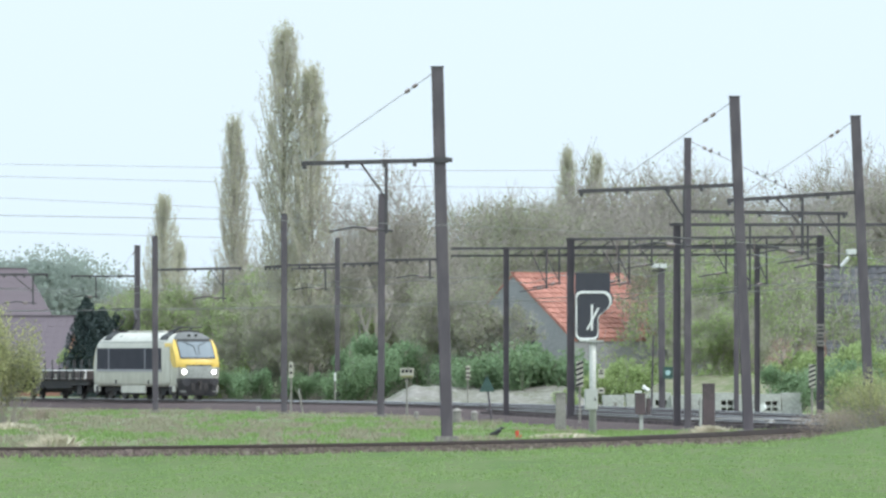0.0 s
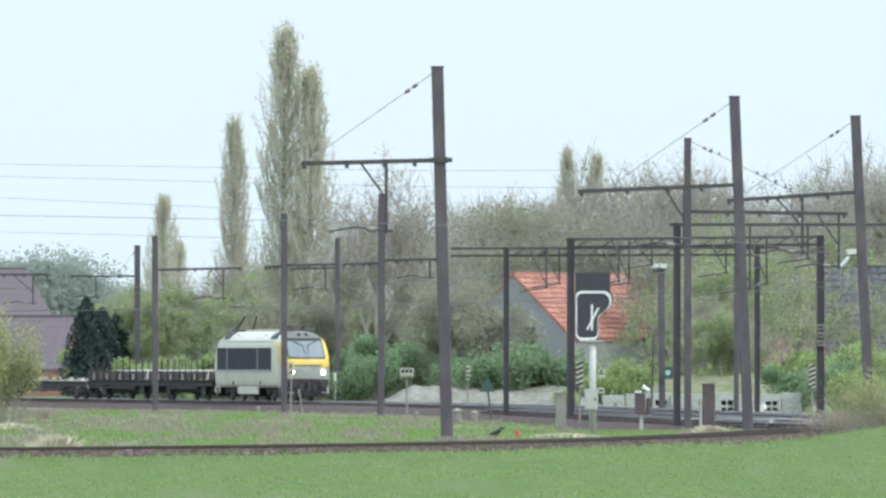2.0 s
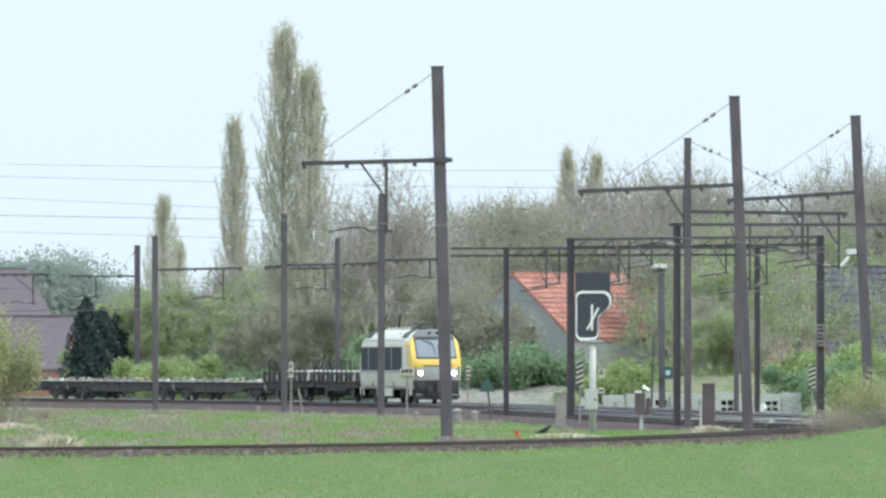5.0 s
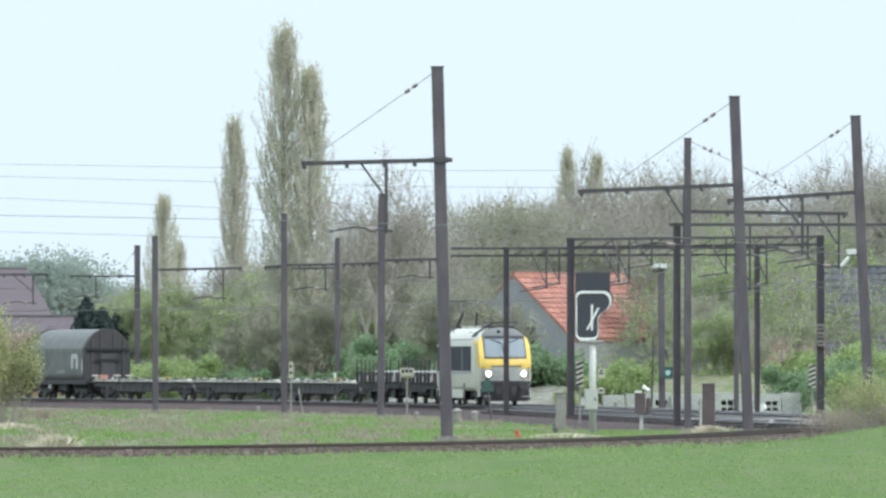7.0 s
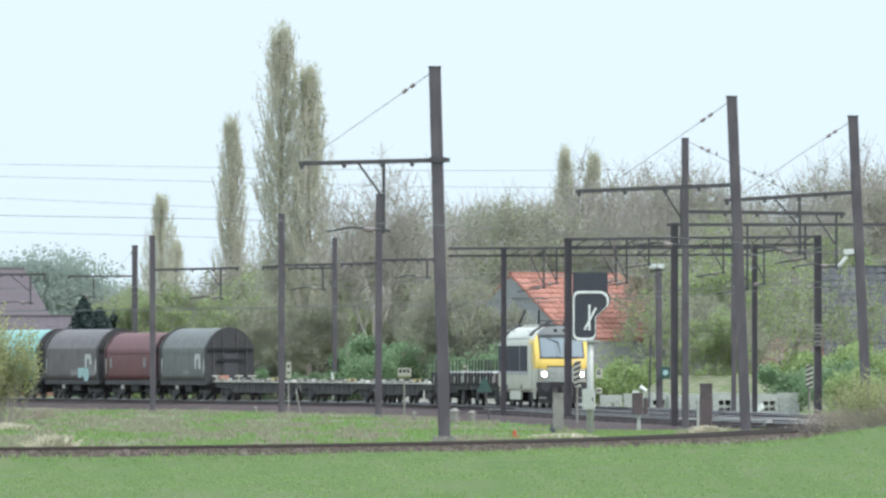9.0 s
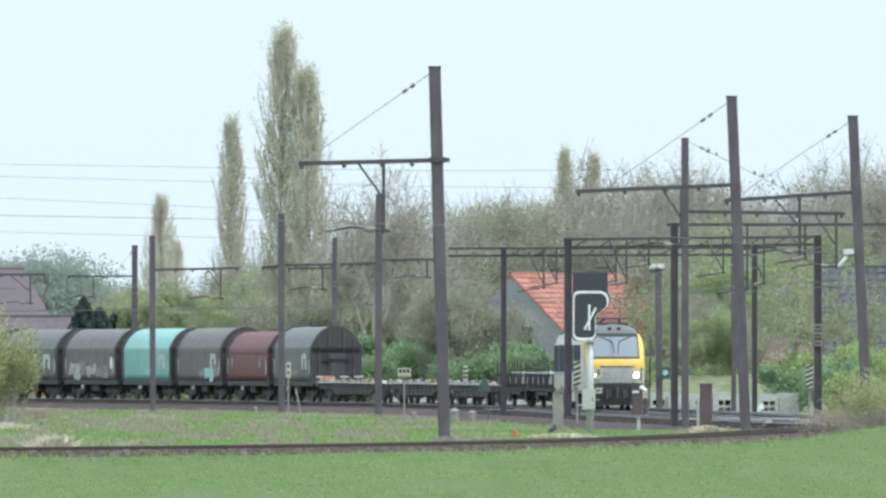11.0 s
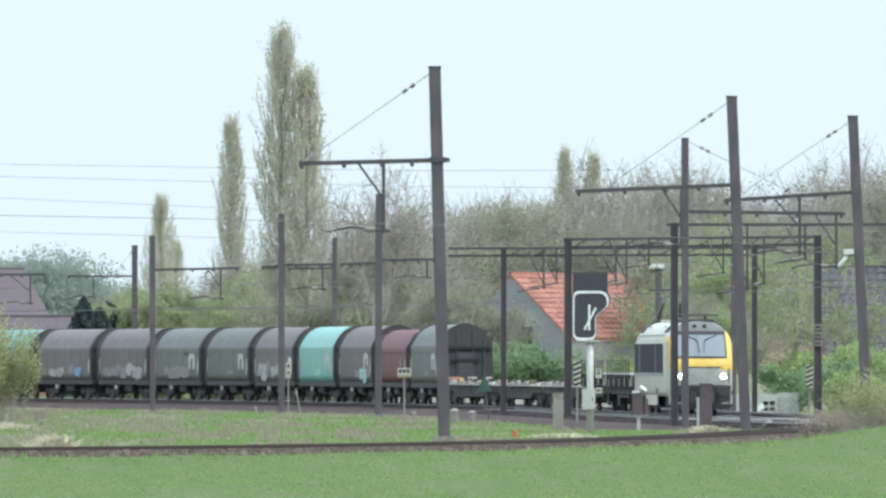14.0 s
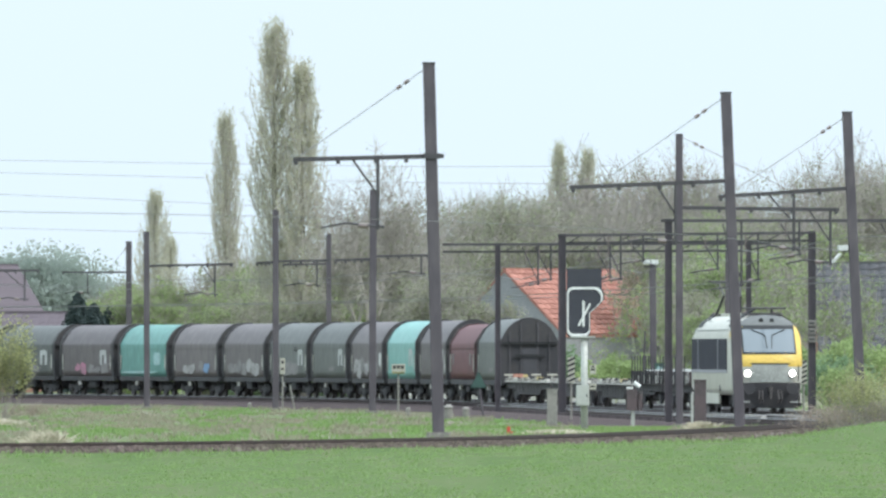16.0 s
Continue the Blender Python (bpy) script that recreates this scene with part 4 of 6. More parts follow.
def portal(x0, x1, y, z, h, rise=0.0, width=0.30, overhang=0.4, hangers=(), second=True, right_h=None):
    """Two posts with a double-boom beam across the tracks and hanging steady posts."""
    ob = thing("catenary_portal", (x0, y, z), 0, "dark steel catenary portal spanning the tracks", "portal", "catenary portals")
    d = x1 - x0
    part("post", post_section(B(), (0, 0, -0.3), (0, 0, h), width), M_MAST, ob)
    if right_h is not False:
        part("post", post_section(B(), (d, 0, -0.3), (d, 0, h + rise), width), M_MAST, ob)
    b = part("beam", beam(B(), (-overhang, 0, h - 0.08), (d + overhang * 0.4, 0, h - 0.08 + rise), 0.16, 0.12), M_DARKSTEEL, ob)
    if second:
        part("lower_boom", beam(B(), (-overhang, 0.25, h - 0.42), (d, 0.25, h - 0.42 + rise), 0.12, 0.10), M_DARKSTEEL, ob)
        n = max(4, int(d / 1.1))
        for i in range(n):
            x = d * (i + 0.5) / n
            part("lattice_bar", beam(B(), (x - 0.25, 0.1, h - 0.40 + rise * x / d), (x + 0.25, 0.1, h - 0.1 + rise * x / d), 0.04, 0.05), M_DARKSTEEL, b)
    for k, (x, drop) in enumerate(hangers):
        zz = h - 0.1 + rise * x / d
        a = part("hanging_post", box(B(), (x, 0, zz - drop / 2), (0.09, 0.09, drop), 0.02), M_DARKSTEEL, ob)
        part("brace", rod(B(), (x - 0.75, 0, zz - 0.1), (x - 0.05, 0, zz - drop * 0.85), 0.03, 0.03, 6), M_DARKSTEEL, a)
        part("steady_arm", rod(B(), (x + 0.1, 0, zz - drop + 0.1), (x - 1.25, 0, zz - drop - 0.12), 0.032, 0.03, 6), M_DARKSTEEL, a)
        part("insulator", rod(B(), (x - 0.2, 0, zz - drop + 0.06), (x - 0.42, 0, zz - drop + 0.02), 0.07, 0.07, 8), M_INSUL, a)
        part("dropper", rod(B(), (x - 0.55, 0, zz), (x - 0.55, 0, zz - drop * 0.45), 0.03, 0.03, 6), M_INSUL, a)
    return ob


m = mast(0.13, 349, -0.00, 11.08, -0.30, 0.36)
arm(m, 0.15, -4.35, 8.33, 8.22, hanger=-1.82, drop=2.15, brace=-2.6)
tie(m, (-0.45, 10.90), (-4.2, 8.28))
part("collar", box(B(), (-0.22, 0, 8.33), (0.5, 0.44, 0.16), 0.03), M_DARKSTEEL, m)
m = mast(9.95, 381, 0.00, 10.92, -0.47, 0.34)
arm(m, -0.2, -5.55, 8.07, 7.85, hanger=-2.1, drop=2.0, brace=-2.75)
tie(m, (-0.62, 10.72), (-4.6, 7.95))
m = mast(14.72, 403, 0.00, 10.74, -0.52, 0.34)
arm(m, -0.3, -4.95, 8.15, 7.85, hanger=-2.35, drop=2.05, brace=-3.25, reach=-1.5)
tie(m, (-0.65, 10.55), (-4.2, 8.2))
m = mast(9.26, 443, -0.30, 11.03, 0.0, 0.27)
arm(m, 0.0, 6.05, 8.28, 8.20, hanger=5.72, drop=2.1, brace=4.9, reach=-1.7)
tie(m, (0.1, 10.95), (3.95, 9.05))
part("white_insulator", rod(B(), (5.8, 0, 6.2), (6.1, 0, 6.55), 0.07, 0.07, 8), M_PORCELAIN, m, "white porcelain insulator")

YARD_SPAN = 16.76 - 5.67
yard_portal = portal(5.67, 16.76, 520, -0.55, 8.35, 0.12, 0.34, 0.2, hangers=((2.6, 2.0), (3.6, 1.2), (6.9, 1.6), (8.7, 2.1)))
portal(2.98, 14.81, 552, -0.55, 8.25, 0.05, 0.26, 2.6, hangers=((1.9, 1.9), (2.5, 1.7), (5.3, 1.6)))
portal(9.29, 19.21, 465, -0.50, 8.32, 0.0, 0.30, 0.3, hangers=((2.9, 2.6), (5.2, 1.4), (9.2, 1.8)), second=False)
m = mast(-3.17, 597, -0.5, 11.3, 0.05, 0.36)
arm(m, 0.1, 2.9, 7.95, 8.0, hanger=2.5, drop=1.0)
arm(m, -0.1, -1.9, 7.8, 7.75)
m = mast(-8.44, 622, -0.5, 10.6, 0.0, 0.33)
arm(m, -0.1, -1.0, 7.85, 7.8)
arm(m, 0.1, 2.9, 7.9, 7.95, hanger=2.2, drop=1.4)
m = mast(-6.86, 760, -0.45, 10.7, 0.0, 0.33)
arm(m, -0.1, -3.0, 8.8, 8.75)
m = mast(-15.89, 647, -0.5, 9.7, -0.03, 0.32)
arm(m, 0.1, 4.75, 7.85, 7.95, hanger=3.75, drop=1.75, brace=3.0)
m = mast(-22.19, 850, -0.45, 11.1, 0.0, 0.42)
arm(m, -0.1, -4.85, 8.9, 8.9, hanger=-3.0, drop=1.6)
tie(m, (0, 10.9), (-1.6, 9.0))
m = mast(-26.68, 655, -0.5, 11.0, 0.0, 0.32)
arm(m, 0.1, 4.6, 7.65, 7.65, hanger=3.75, drop=1.7, brace=2.6)
m = mast(14.03, 560, -0.55, 8.5, 0.0, 0.24, "slender dark steel catenary mast behind the siding mast")
# lamp mast with two white floodlights
lm = mast(11.23, 600, -0.55, 7.75, -0.05, 0.34, "brown weathered lamp mast with two white floodlights")
for dx in (-0.35, 0.05):
    part("floodlight", box(B(), (dx, -0.1, 7.75), (0.36, 0.4, 0.22), 0.05), M_PORCELAIN, lm, "white floodlight head")
part("cable_duct", rod(B(), (-0.55, 0, 0), (-0.45, 0, 4.2), 0.05, 0.05, 6), M_MAST, lm)
part("floodlight_bracket", beam(B(), (-0.5, 0, 7.5), (0.2, 0, 7.5), 0.08, 0.08), M_DARKSTEEL, lm)


def wire_run(name, points, r, label):
    bm = B()
    rings = []
    for q in points:
        rings.append([(q[0] + r * math.cos(a), q[1], q[2] + r * math.sin(a)) for a in (0.5, 2.6, 4.7)])
    loft(bm, rings, caps=False)
    return tagged(part(name, bm, M_WIRE, label=label), category="wire", group=name)


for off in (0.0, -4.0):
    wire_run("contact_wire", [line(u, off, 5.45) for u in range(-260, 250, 5)], 0.019, "thin dark contact wire over the running line")
    wire_run("messenger_wire", [line(u, off, 6.45 + 0.5 * abs(math.sin((u + 10) * math.pi / 50 + math.pi / 2))) for u in range(-260, 250, 5)], 0.019, "sagging messenger wire over the running line")
wire_run("contact_wire", [siding(x * 0.8, 0.6, 6.1) for x in range(-15, 26)], 0.010, "thin dark contact wire over the siding")
for za, rise in ((21.66, -0.0153), (20.44, -0.024), (18.33, -0.0435), (15.00, -0.026)):
    wire_run("power_line", [(-70 + 8 * k, 1150 + k * 0.5, za + rise * (-70 + 8 * k + 43.5) + 0.0006 * (8 * k - 60) ** 2 * (k > 7)) for k in range(12)], 0.03, "distant overhead power line against the sky")



# ---- signal and trackside things ----
def outline_p(s=1.0):
    """The board's outline: a rounded panel with a lobe at one upper side."""
    w, h = 0.39, 0.84
    pts = []
    def arc(cx, cz, r, a0, a1, n=6):
        for i in range(n + 1):
            a = radians(a0 + (a1 - a0) * i / n)
            pts.append((cx + r * math.cos(a), cz + r * math.sin(a)))
    arc(-w + 0.2, -h + 0.2, 0.2, 180, 270)
    arc(w - 0.2, -h + 0.2, 0.2, 270, 360)
    pts.append((w, -0.05))
    arc(w + 0.18, 0.48, 0.27, -40, 0)
    arc(w + 0.15, h - 0.30, 0.30, 0, 90)
    arc(-w + 0.22, h - 0.22, 0.22, 90, 180)
    cx = 0.12
    return [((x - cx) * s + cx, z * s) for x, z in pts]


def signal():
    x, y = 5.13, 401
    ob = thing("railway_signal", (x, y, -0.20), 0, "black railway signal board with white outline on grey post", "signal")
    part("post", rod(B(), (0, 0, -0.2), (0, 0, 3.3), 0.125, 0.115, 14), M_GALV, ob, "pale galvanised post", True)
    part("base_plate", box(B(), (0, 0, 0.03), (0.5, 0.5, 0.1), 0.03), M_WEATHERED, ob)
    cab = part("relay_box", box(B(), (-0.06, -0.16, 1.22), (0.45, 0.30, 0.72), 0.03), M_GALV, ob, "pale grey relay box")
    part("door", box(B(), (-0.06, -0.325, 1.22), (0.39, 0.02, 0.64), 0.02), M_GALV, cab)
    part("handle", box(B(), (0.08, -0.345, 1.22), (0.03, 0.03, 0.12)), M_DARKSTEEL, cab)
    part("bracket", box(B(), (-0.05, 0, 3.22), (0.85, 0.35, 0.06), 0.02), M_GALV, ob)
    part("upper_board", box(B(), (0.0, 0.03, 5.06), (1.20, 0.06, 1.0), 0.01), M_BLACK, ob, "plain dark upper board")
    def slab(pts, y0, y1):
        bm = B()
        lo, hi = [bm.verts.new((a, y0, b)) for a, b in pts], [bm.verts.new((a, y1, b)) for a, b in pts]
        n = len(pts)
        bm.faces.new(lo)
        bm.faces.new(hi[::-1])
        for i in range(n):
            bm.faces.new((lo[i], hi[i], hi[(i + 1) % n], lo[(i + 1) % n]))
        return bm
    shift = lambda pts: [(a - 0.20, b + 4.09) for a, b in pts]
    head = part("signal_head", slab(shift(outline_p(1.06)), -0.06, 0.10), M_BLACK, ob, "black signal head with a side lobe")
    a, b = shift(outline_p(1.0)), shift(outline_p(0.905))
    bm = B()
    va, vb = [bm.verts.new((p, -0.066, q)) for p, q in a], [bm.verts.new((p, -0.066, q)) for p, q in b]
    vc, vd = [bm.verts.new((p, -0.082, q)) for p, q in a], [bm.verts.new((p, -0.082, q)) for p, q in b]
    n = len(a)
    for i in range(n):
        j = (i + 1) % n
        bm.faces.new((vc[i], vc[j], vd[j], vd[i]))
        bm.faces.new((va[i], va[j], vc[j], vc[i]))
        bm.faces.new((vb[i], vd[i], vd[j], vb[j]))
    part("white_outline", bm, M_WHITE, head, "white painted border")
    mark = part("slash_mark", beam(B(), (-0.02, -0.075, 3.66), (-0.02, -0.075, 4.46), 0.02, 0.02), M_WHITE, head)
    mark.data.clear_geometry()
    bm = box(B(), (-0.03, -0.075, 4.02), (0.075, 0.03, 0.88), 0.01)
    beam(bm, (-0.20, -0.078, 3.60), (0.20, -0.078, 4.36), 0.03, 0.07)
    bm.to_mesh(mark.data)
    bm.free()
    for dz, h in ((2.10, 0.32), (1.52, 0.2)):
        s = part("number_plate", box(B(), (0.29, -0.1, dz), (0.22, 0.03, h), 0.02), M_CREAM, ob, "small pale plate with dark bars")
        part("bar", box(B(), (0.29, -0.12, dz), (0.14, 0.02, 0.06)), M_UNDER, s)
        if h > 0.25:
            part("bar", box(B(), (0.29, -0.12, dz + 0.1), (0.10, 0.02, 0.05)), M_UNDER, s)


signal()


def sign_post(name, x, y, z, h, label, board, mat, bars=(), post_mat=None, shape="box", lean=0.0):
    ob = thing(name, (x, y, z), 0, label, "sign")
    part("post", rod(B(), (lean, 0, -0.2), (0, 0, h), 0.05, 0.045, 8), post_mat or M_WEATHERED, ob)
    w, hh = board
    if shape == "box":
        b = part("board", box(B(), (0, -0.06, h), (w, 0.04, hh), 0.02), mat, ob)
    else:
        bm = B()
        a = [(-w / 2, h - hh / 2), (w / 2, h - hh / 2), (0.04, h + hh / 2), (-0.04, h + hh / 2)]
        lo, hi = [bm.verts.new((p, -0.04, q)) for p, q in a], [bm.verts.new((p, -0.08, q)) for p, q in a]
        bm.faces.new(lo)
        bm.faces.new(hi[::-1])
        for i in range(4):
            bm.faces.new((lo[i], hi[i], hi[(i + 1) % 4], lo[(i + 1) % 4]))
        b = part("board", bm, mat, ob)
    for bx, bz, bw, bh, bmtl in bars:
        part("bar", box(B(), (bx, -0.10, h + bz), (bw, 0.03, bh)), bmtl, b)
    return ob


# cream board with a row of dark marks beside the running line
sign_post("track_sign", -1.82, 590, -0.5, 1.73 + 0.5, "cream track sign with a row of dark marks", (0.68, 0.46), M_CREAM, [(-0.2, 0.06, 0.12, 0.12, M_UNDER), (0, 0.06, 0.12, 0.12, M_UNDER), (0.2, 0.06, 0.12, 0.12, M_UNDER), (0, 0.14, 0.56, 0.04, M_UNDER), (0, -0.2, 0.6, 0.1, M_LEAFYELLOW)])
sign_post("warning_sign", 2.05, 545, -0.5, 1.25 + 0.5, "dark green triangular sign on a leaning post", (0.72, 0.70), M_GREENSIGN, [], M_MAST, "triangle", 0.25)
sign_post("distance_sign", -8.15, 628, -0.5, 1.84 + 0.5, "small cream plate with dark bars by a mast", (0.26, 0.84), M_CREAM, [(0, 0.2, 0.12, 0.16, M_UNDER), (0, -0.15, 0.14, 0.12, M_UNDER)])
sign_post("marker_stake", -6.45, 700, -0.5, 1.57 + 0.3, "slim white marker stake by the line", (0.11, 0.5), M_WHITE)
sign_post("leaning_stake", -7.75, 630, -0.5, 0.77 + 0.4, "thin grey leaning stake beside the track", (0.06, 0.3), M_GALV, lean=0.25)
sign_post("distance_sign", 1.485, 700, -0.5, 1.61 + 0.5, "narrow striped marker plate on a post", (0.27, 0.85), M_CREAM, [(0, 0.24, 0.24, 0.12, M_RUSTPOST), (0, -0.02, 0.24, 0.12, M_RUSTPOST), (0, -0.27, 0.24, 0.12, M_RUSTPOST)])


def striped_board(x, y, z, h):
    ob = sign_post("striped_marker", x, y, z, h, "striped black and cream marker board on a post", (0.30, 1.1), M_CREAM)
    for k in range(5):
        part("stripe", beam(B(), (-0.15, -0.09, h - 0.5 + k * 0.22), (0.15, -0.09, h - 0.36 + k * 0.22), 0.02, 0.10), M_UNDER, ob)


striped_board(5.84, 500, -0.5, 1.77 + 0.5)
striped_board(17.02, 540, -0.5, 1.62 + 0.5)
for k in range(3):
    plate = part("plate", box(B(), (YARD_SPAN, -0.2, 4.02 - 0.36 + k * 0.36), (0.34, 0.04, 0.27), 0.02), M_WEATHERED, yard_portal, "dull pale plate with a dark band")
    part("band", box(B(), (YARD_SPAN, -0.23, 4.02 - 0.36 + k * 0.36), (0.24, 0.02, 0.08)), M_UNDER, plate)
gs = thing("green_disc_sign", (11.51, 599.2, 1.71), 0, "dull green square sign on the lamp mast", "sign")
part("board", box(B(), (0, 0, 0), (0.5, 0.04, 0.62), 0.1), M_GREENSIGN, gs)
part("lens", rod(B(), (0, -0.02, 0), (0, -0.05, 0), 0.14, 0.12, 12), M_GRAFTEAL, gs)
part("clamp", box(B(), (0, 0.35, 0), (0.3, 0.7, 0.1)), M_DARKSTEEL, gs)


def stump(x, y, z, w, h, mat, label):
    ob = thing("stub_post", (x, y, z), 0, label, "post", "stub posts")
    part("shaft", box(B(), (0, 0, h / 2 - 0.1), (w, w * 0.8, h + 0.2), 0.03), mat, ob)
    part("cap", box(B(), (0, 0, h + 0.02), (w * 1.08, w * 0.88, 0.05), 0.02), mat, ob)
    return ob


stump(9.98, 440, -0.28, 0.46, 1.72, M_RUSTPOST, "dark purple-brown steel stub post")
stump(9.70, 441, -0.24, 0.10, 1.15, M_GALV, "thin pale post beside the steel stub")
stump(4.72, 470, -0.37, 0.42, 1.38, M_WEATHERED, "weathered brown concrete stub post")
bx = thing("switch_box", (7.79, 460, -0.45), 0, "dark point machine box with white lamp cover", "switch box")
part("body", box(B(), (-0.05, 0, 1.10), (0.42, 0.4, 0.85), 0.04), M_RUSTPOST, bx)
part("side_box", box(B(), (0.28, 0, 0.98), (0.18, 0.35, 0.66), 0.04), M_RUSTPOST, bx)
part("foot", box(B(), (0, 0, 0.3), (0.14, 0.14, 0.8), 0.02), M_GALV, bx)
part("lamp_cover", rod(B(), (0.05, -0.05, 1.78), (0.28, -0.05, 1.60), 0.08, 0.08, 10), M_PORCELAIN, bx, "white lamp cover")
part("lamp_cover", box(B(), (-0.12, -0.05, 1.56), (0.26, 0.3, 0.10), 0.03), M_PORCELAIN, bx)
for px, d, s in ((0.65, 540, 0.30), (1.46, 542, 0.24), (-1.29, 570, 0.16), (-10.10, 640, 0.14)):
    c = thing("cable_marker", (px, d, -0.45), 0, "pale concrete cable marker beside the ballast", "marker", "cable markers")
    part("cap", rod(rod(B(), (0, 0, -0.1), (0, 0, s * 1.5), s * 0.7, s * 0.65, 10), (0, 0, s * 1.5), (0, 0, s * 2.0), s * 0.85, s * 0.3, 10), M_WEATHERED, c, smooth=False)
mk = thing("red_marker", (2.35, 371, ground_z(2.35, 371) + 0.01), 0, "small red marker peg beside the siding", "marker")
part("peg", box(B(), (0, 0, 0.10), (0.11, 0.08, 0.24), 0.03), M_RED, mk)
part("foot", box(B(), (0.05, 0, 0.03), (0.17, 0.1, 0.08), 0.03), M_RED, mk)
tb = thing("tipped_block", (16.55, 612, -0.62), 0, "pale concrete block tipped against the stacked units", "concrete block")
part("block", box(B(), (0, 0, 0), (0.72, 0.5, 0.30), 0.05), M_PORCELAIN, tb).matrix_local = pose(0, 0, 0.42, 0, -28, 0)
part("chock", box(B(), (0.1, 0, 0.12), (0.35, 0.4, 0.36), 0.03), M_WEATHERED, tb)
fl = thing("side_floodlight", (14.06, 403, 6.09), 0, "white floodlight on a bracket arm", "lamp")
part("head", box(B(), (0, 0, 0), (0.36, 0.34, 0.18), 0.05), M_PORCELAIN, fl)
part("bracket", beam(B(), (0, 0.0, -0.1), (0.36, 0.0, -0.1), 0.06, 0.06), M_DARKSTEEL, fl)

def conduit(points):
    """A pale pipe lying on the ballast, its end bent back."""
    ob = thing("cable_conduit", (0, 0, 0), 0, "pale grey cable conduit curling over the ballast", "conduit", "cable conduits")
    bm = B()
    for p, q in zip(points, points[1:]):
        rod(bm, p, q, 0.075, 0.075, 8)
    part("pipe", bm, M_WEATHERED, ob)


conduit([(9.6, 480, -0.06), (11.0, 472, -0.03), (12.4, 462, 0.0), (12.75, 452, 0.0), (12.3, 444, -0.08)])
conduit([(12.7, 478, -0.1), (13.9, 472, -0.06), (14.5, 462, -0.02), (14.2, 450, -0.02), (13.5, 446, -0.1)])

# precast concrete units stacked beyond the tracks
for k in range(9):
    x = 9.01 + k * 1.18 + 0.05 * (k % 2)
    if k == 2:
        x += 0.1
    u = thing("concrete_trough", (x, 620 + 0.12 * (k % 3), -0.62), 0, "pale precast concrete unit with square openings stacked beyond the tracks", "concrete unit", "precast concrete units")
    h = 1.08 + 0.06 * ((k * 7) % 3)
    part("top_slab", box(B(), (0, 0, h - 0.14), (1.16, 1.4, 0.40), 0.05), M_CONCRETE, u)
    part("foot_slab", box(B(), (0, 0, 0.14), (1.16, 1.4, 0.34), 0.04), M_CONCRETE, u)
    if k in (2, 4, 5, 7):
        part("middle_slab", box(B(), (0, 0, 0.53), (1.14, 1.38, 0.12), 0.02), M_CONCRETE, u)
        for s, ww in ((-0.40, 0.34), (0.06, 0.10), (0.47, 0.20)):
            part("web", box(B(), (s, -0.01, 0.55), (ww, 1.37, 0.8), 0.02), M_CONCRETE, u)
        part("back_wall", box(B(), (0, 0.1, 0.55), (1.1, 0.2, 0.8)), M_WEATHERED, u)
    else:
        part("block", box(B(), (0, 0, 0.55), (1.10, 1.36, 0.8), 0.04), M_CONCRETE, u)
        if k < 3:
            part("slot", box(B(), (0.1, -0.69, 0.5), (0.16, 0.03, 0.5), 0.01), M_WEATHERED, u)


def bank(name, x0, x1, y, h, depth, label, seed, mat):
    """A long low heap of pale spoil."""
    xs = list(np.linspace(x0, x1, 60))
    ys = list(np.linspace(y - depth / 2, y + depth / 2, 14))
    def hz(x, yy):
        k = (x - x0) / (x1 - x0)
        e = min(1, k * 5) * min(1, (1 - k) * 5)
        c = max(0, 1 - abs((yy - y) / (depth / 2)) ** 1.6)
        return -0.75 + h * c * e * (0.85 + 0.35 * noise.noise((x * 0.25, yy * 0.2, seed))) + 0.1 * noise.noise((x * 1.3, yy, seed))
    ob = part(name, sheet(B(), xs, ys, hz), mat, label=label, smooth=True)
    tagged(ob, category="bank", kind="structure")


bank("spoil_bank", -4.97, 10.56, 715, 1.75, 26, "long pale bank of sandy spoil behind the line", 1.0, M_SAND)
bank("spoil_bank", 9.52, 28.50, 690, 2.5, 26, "pale grassy bank behind the concrete units", 4.0, M_GRASSBANK)


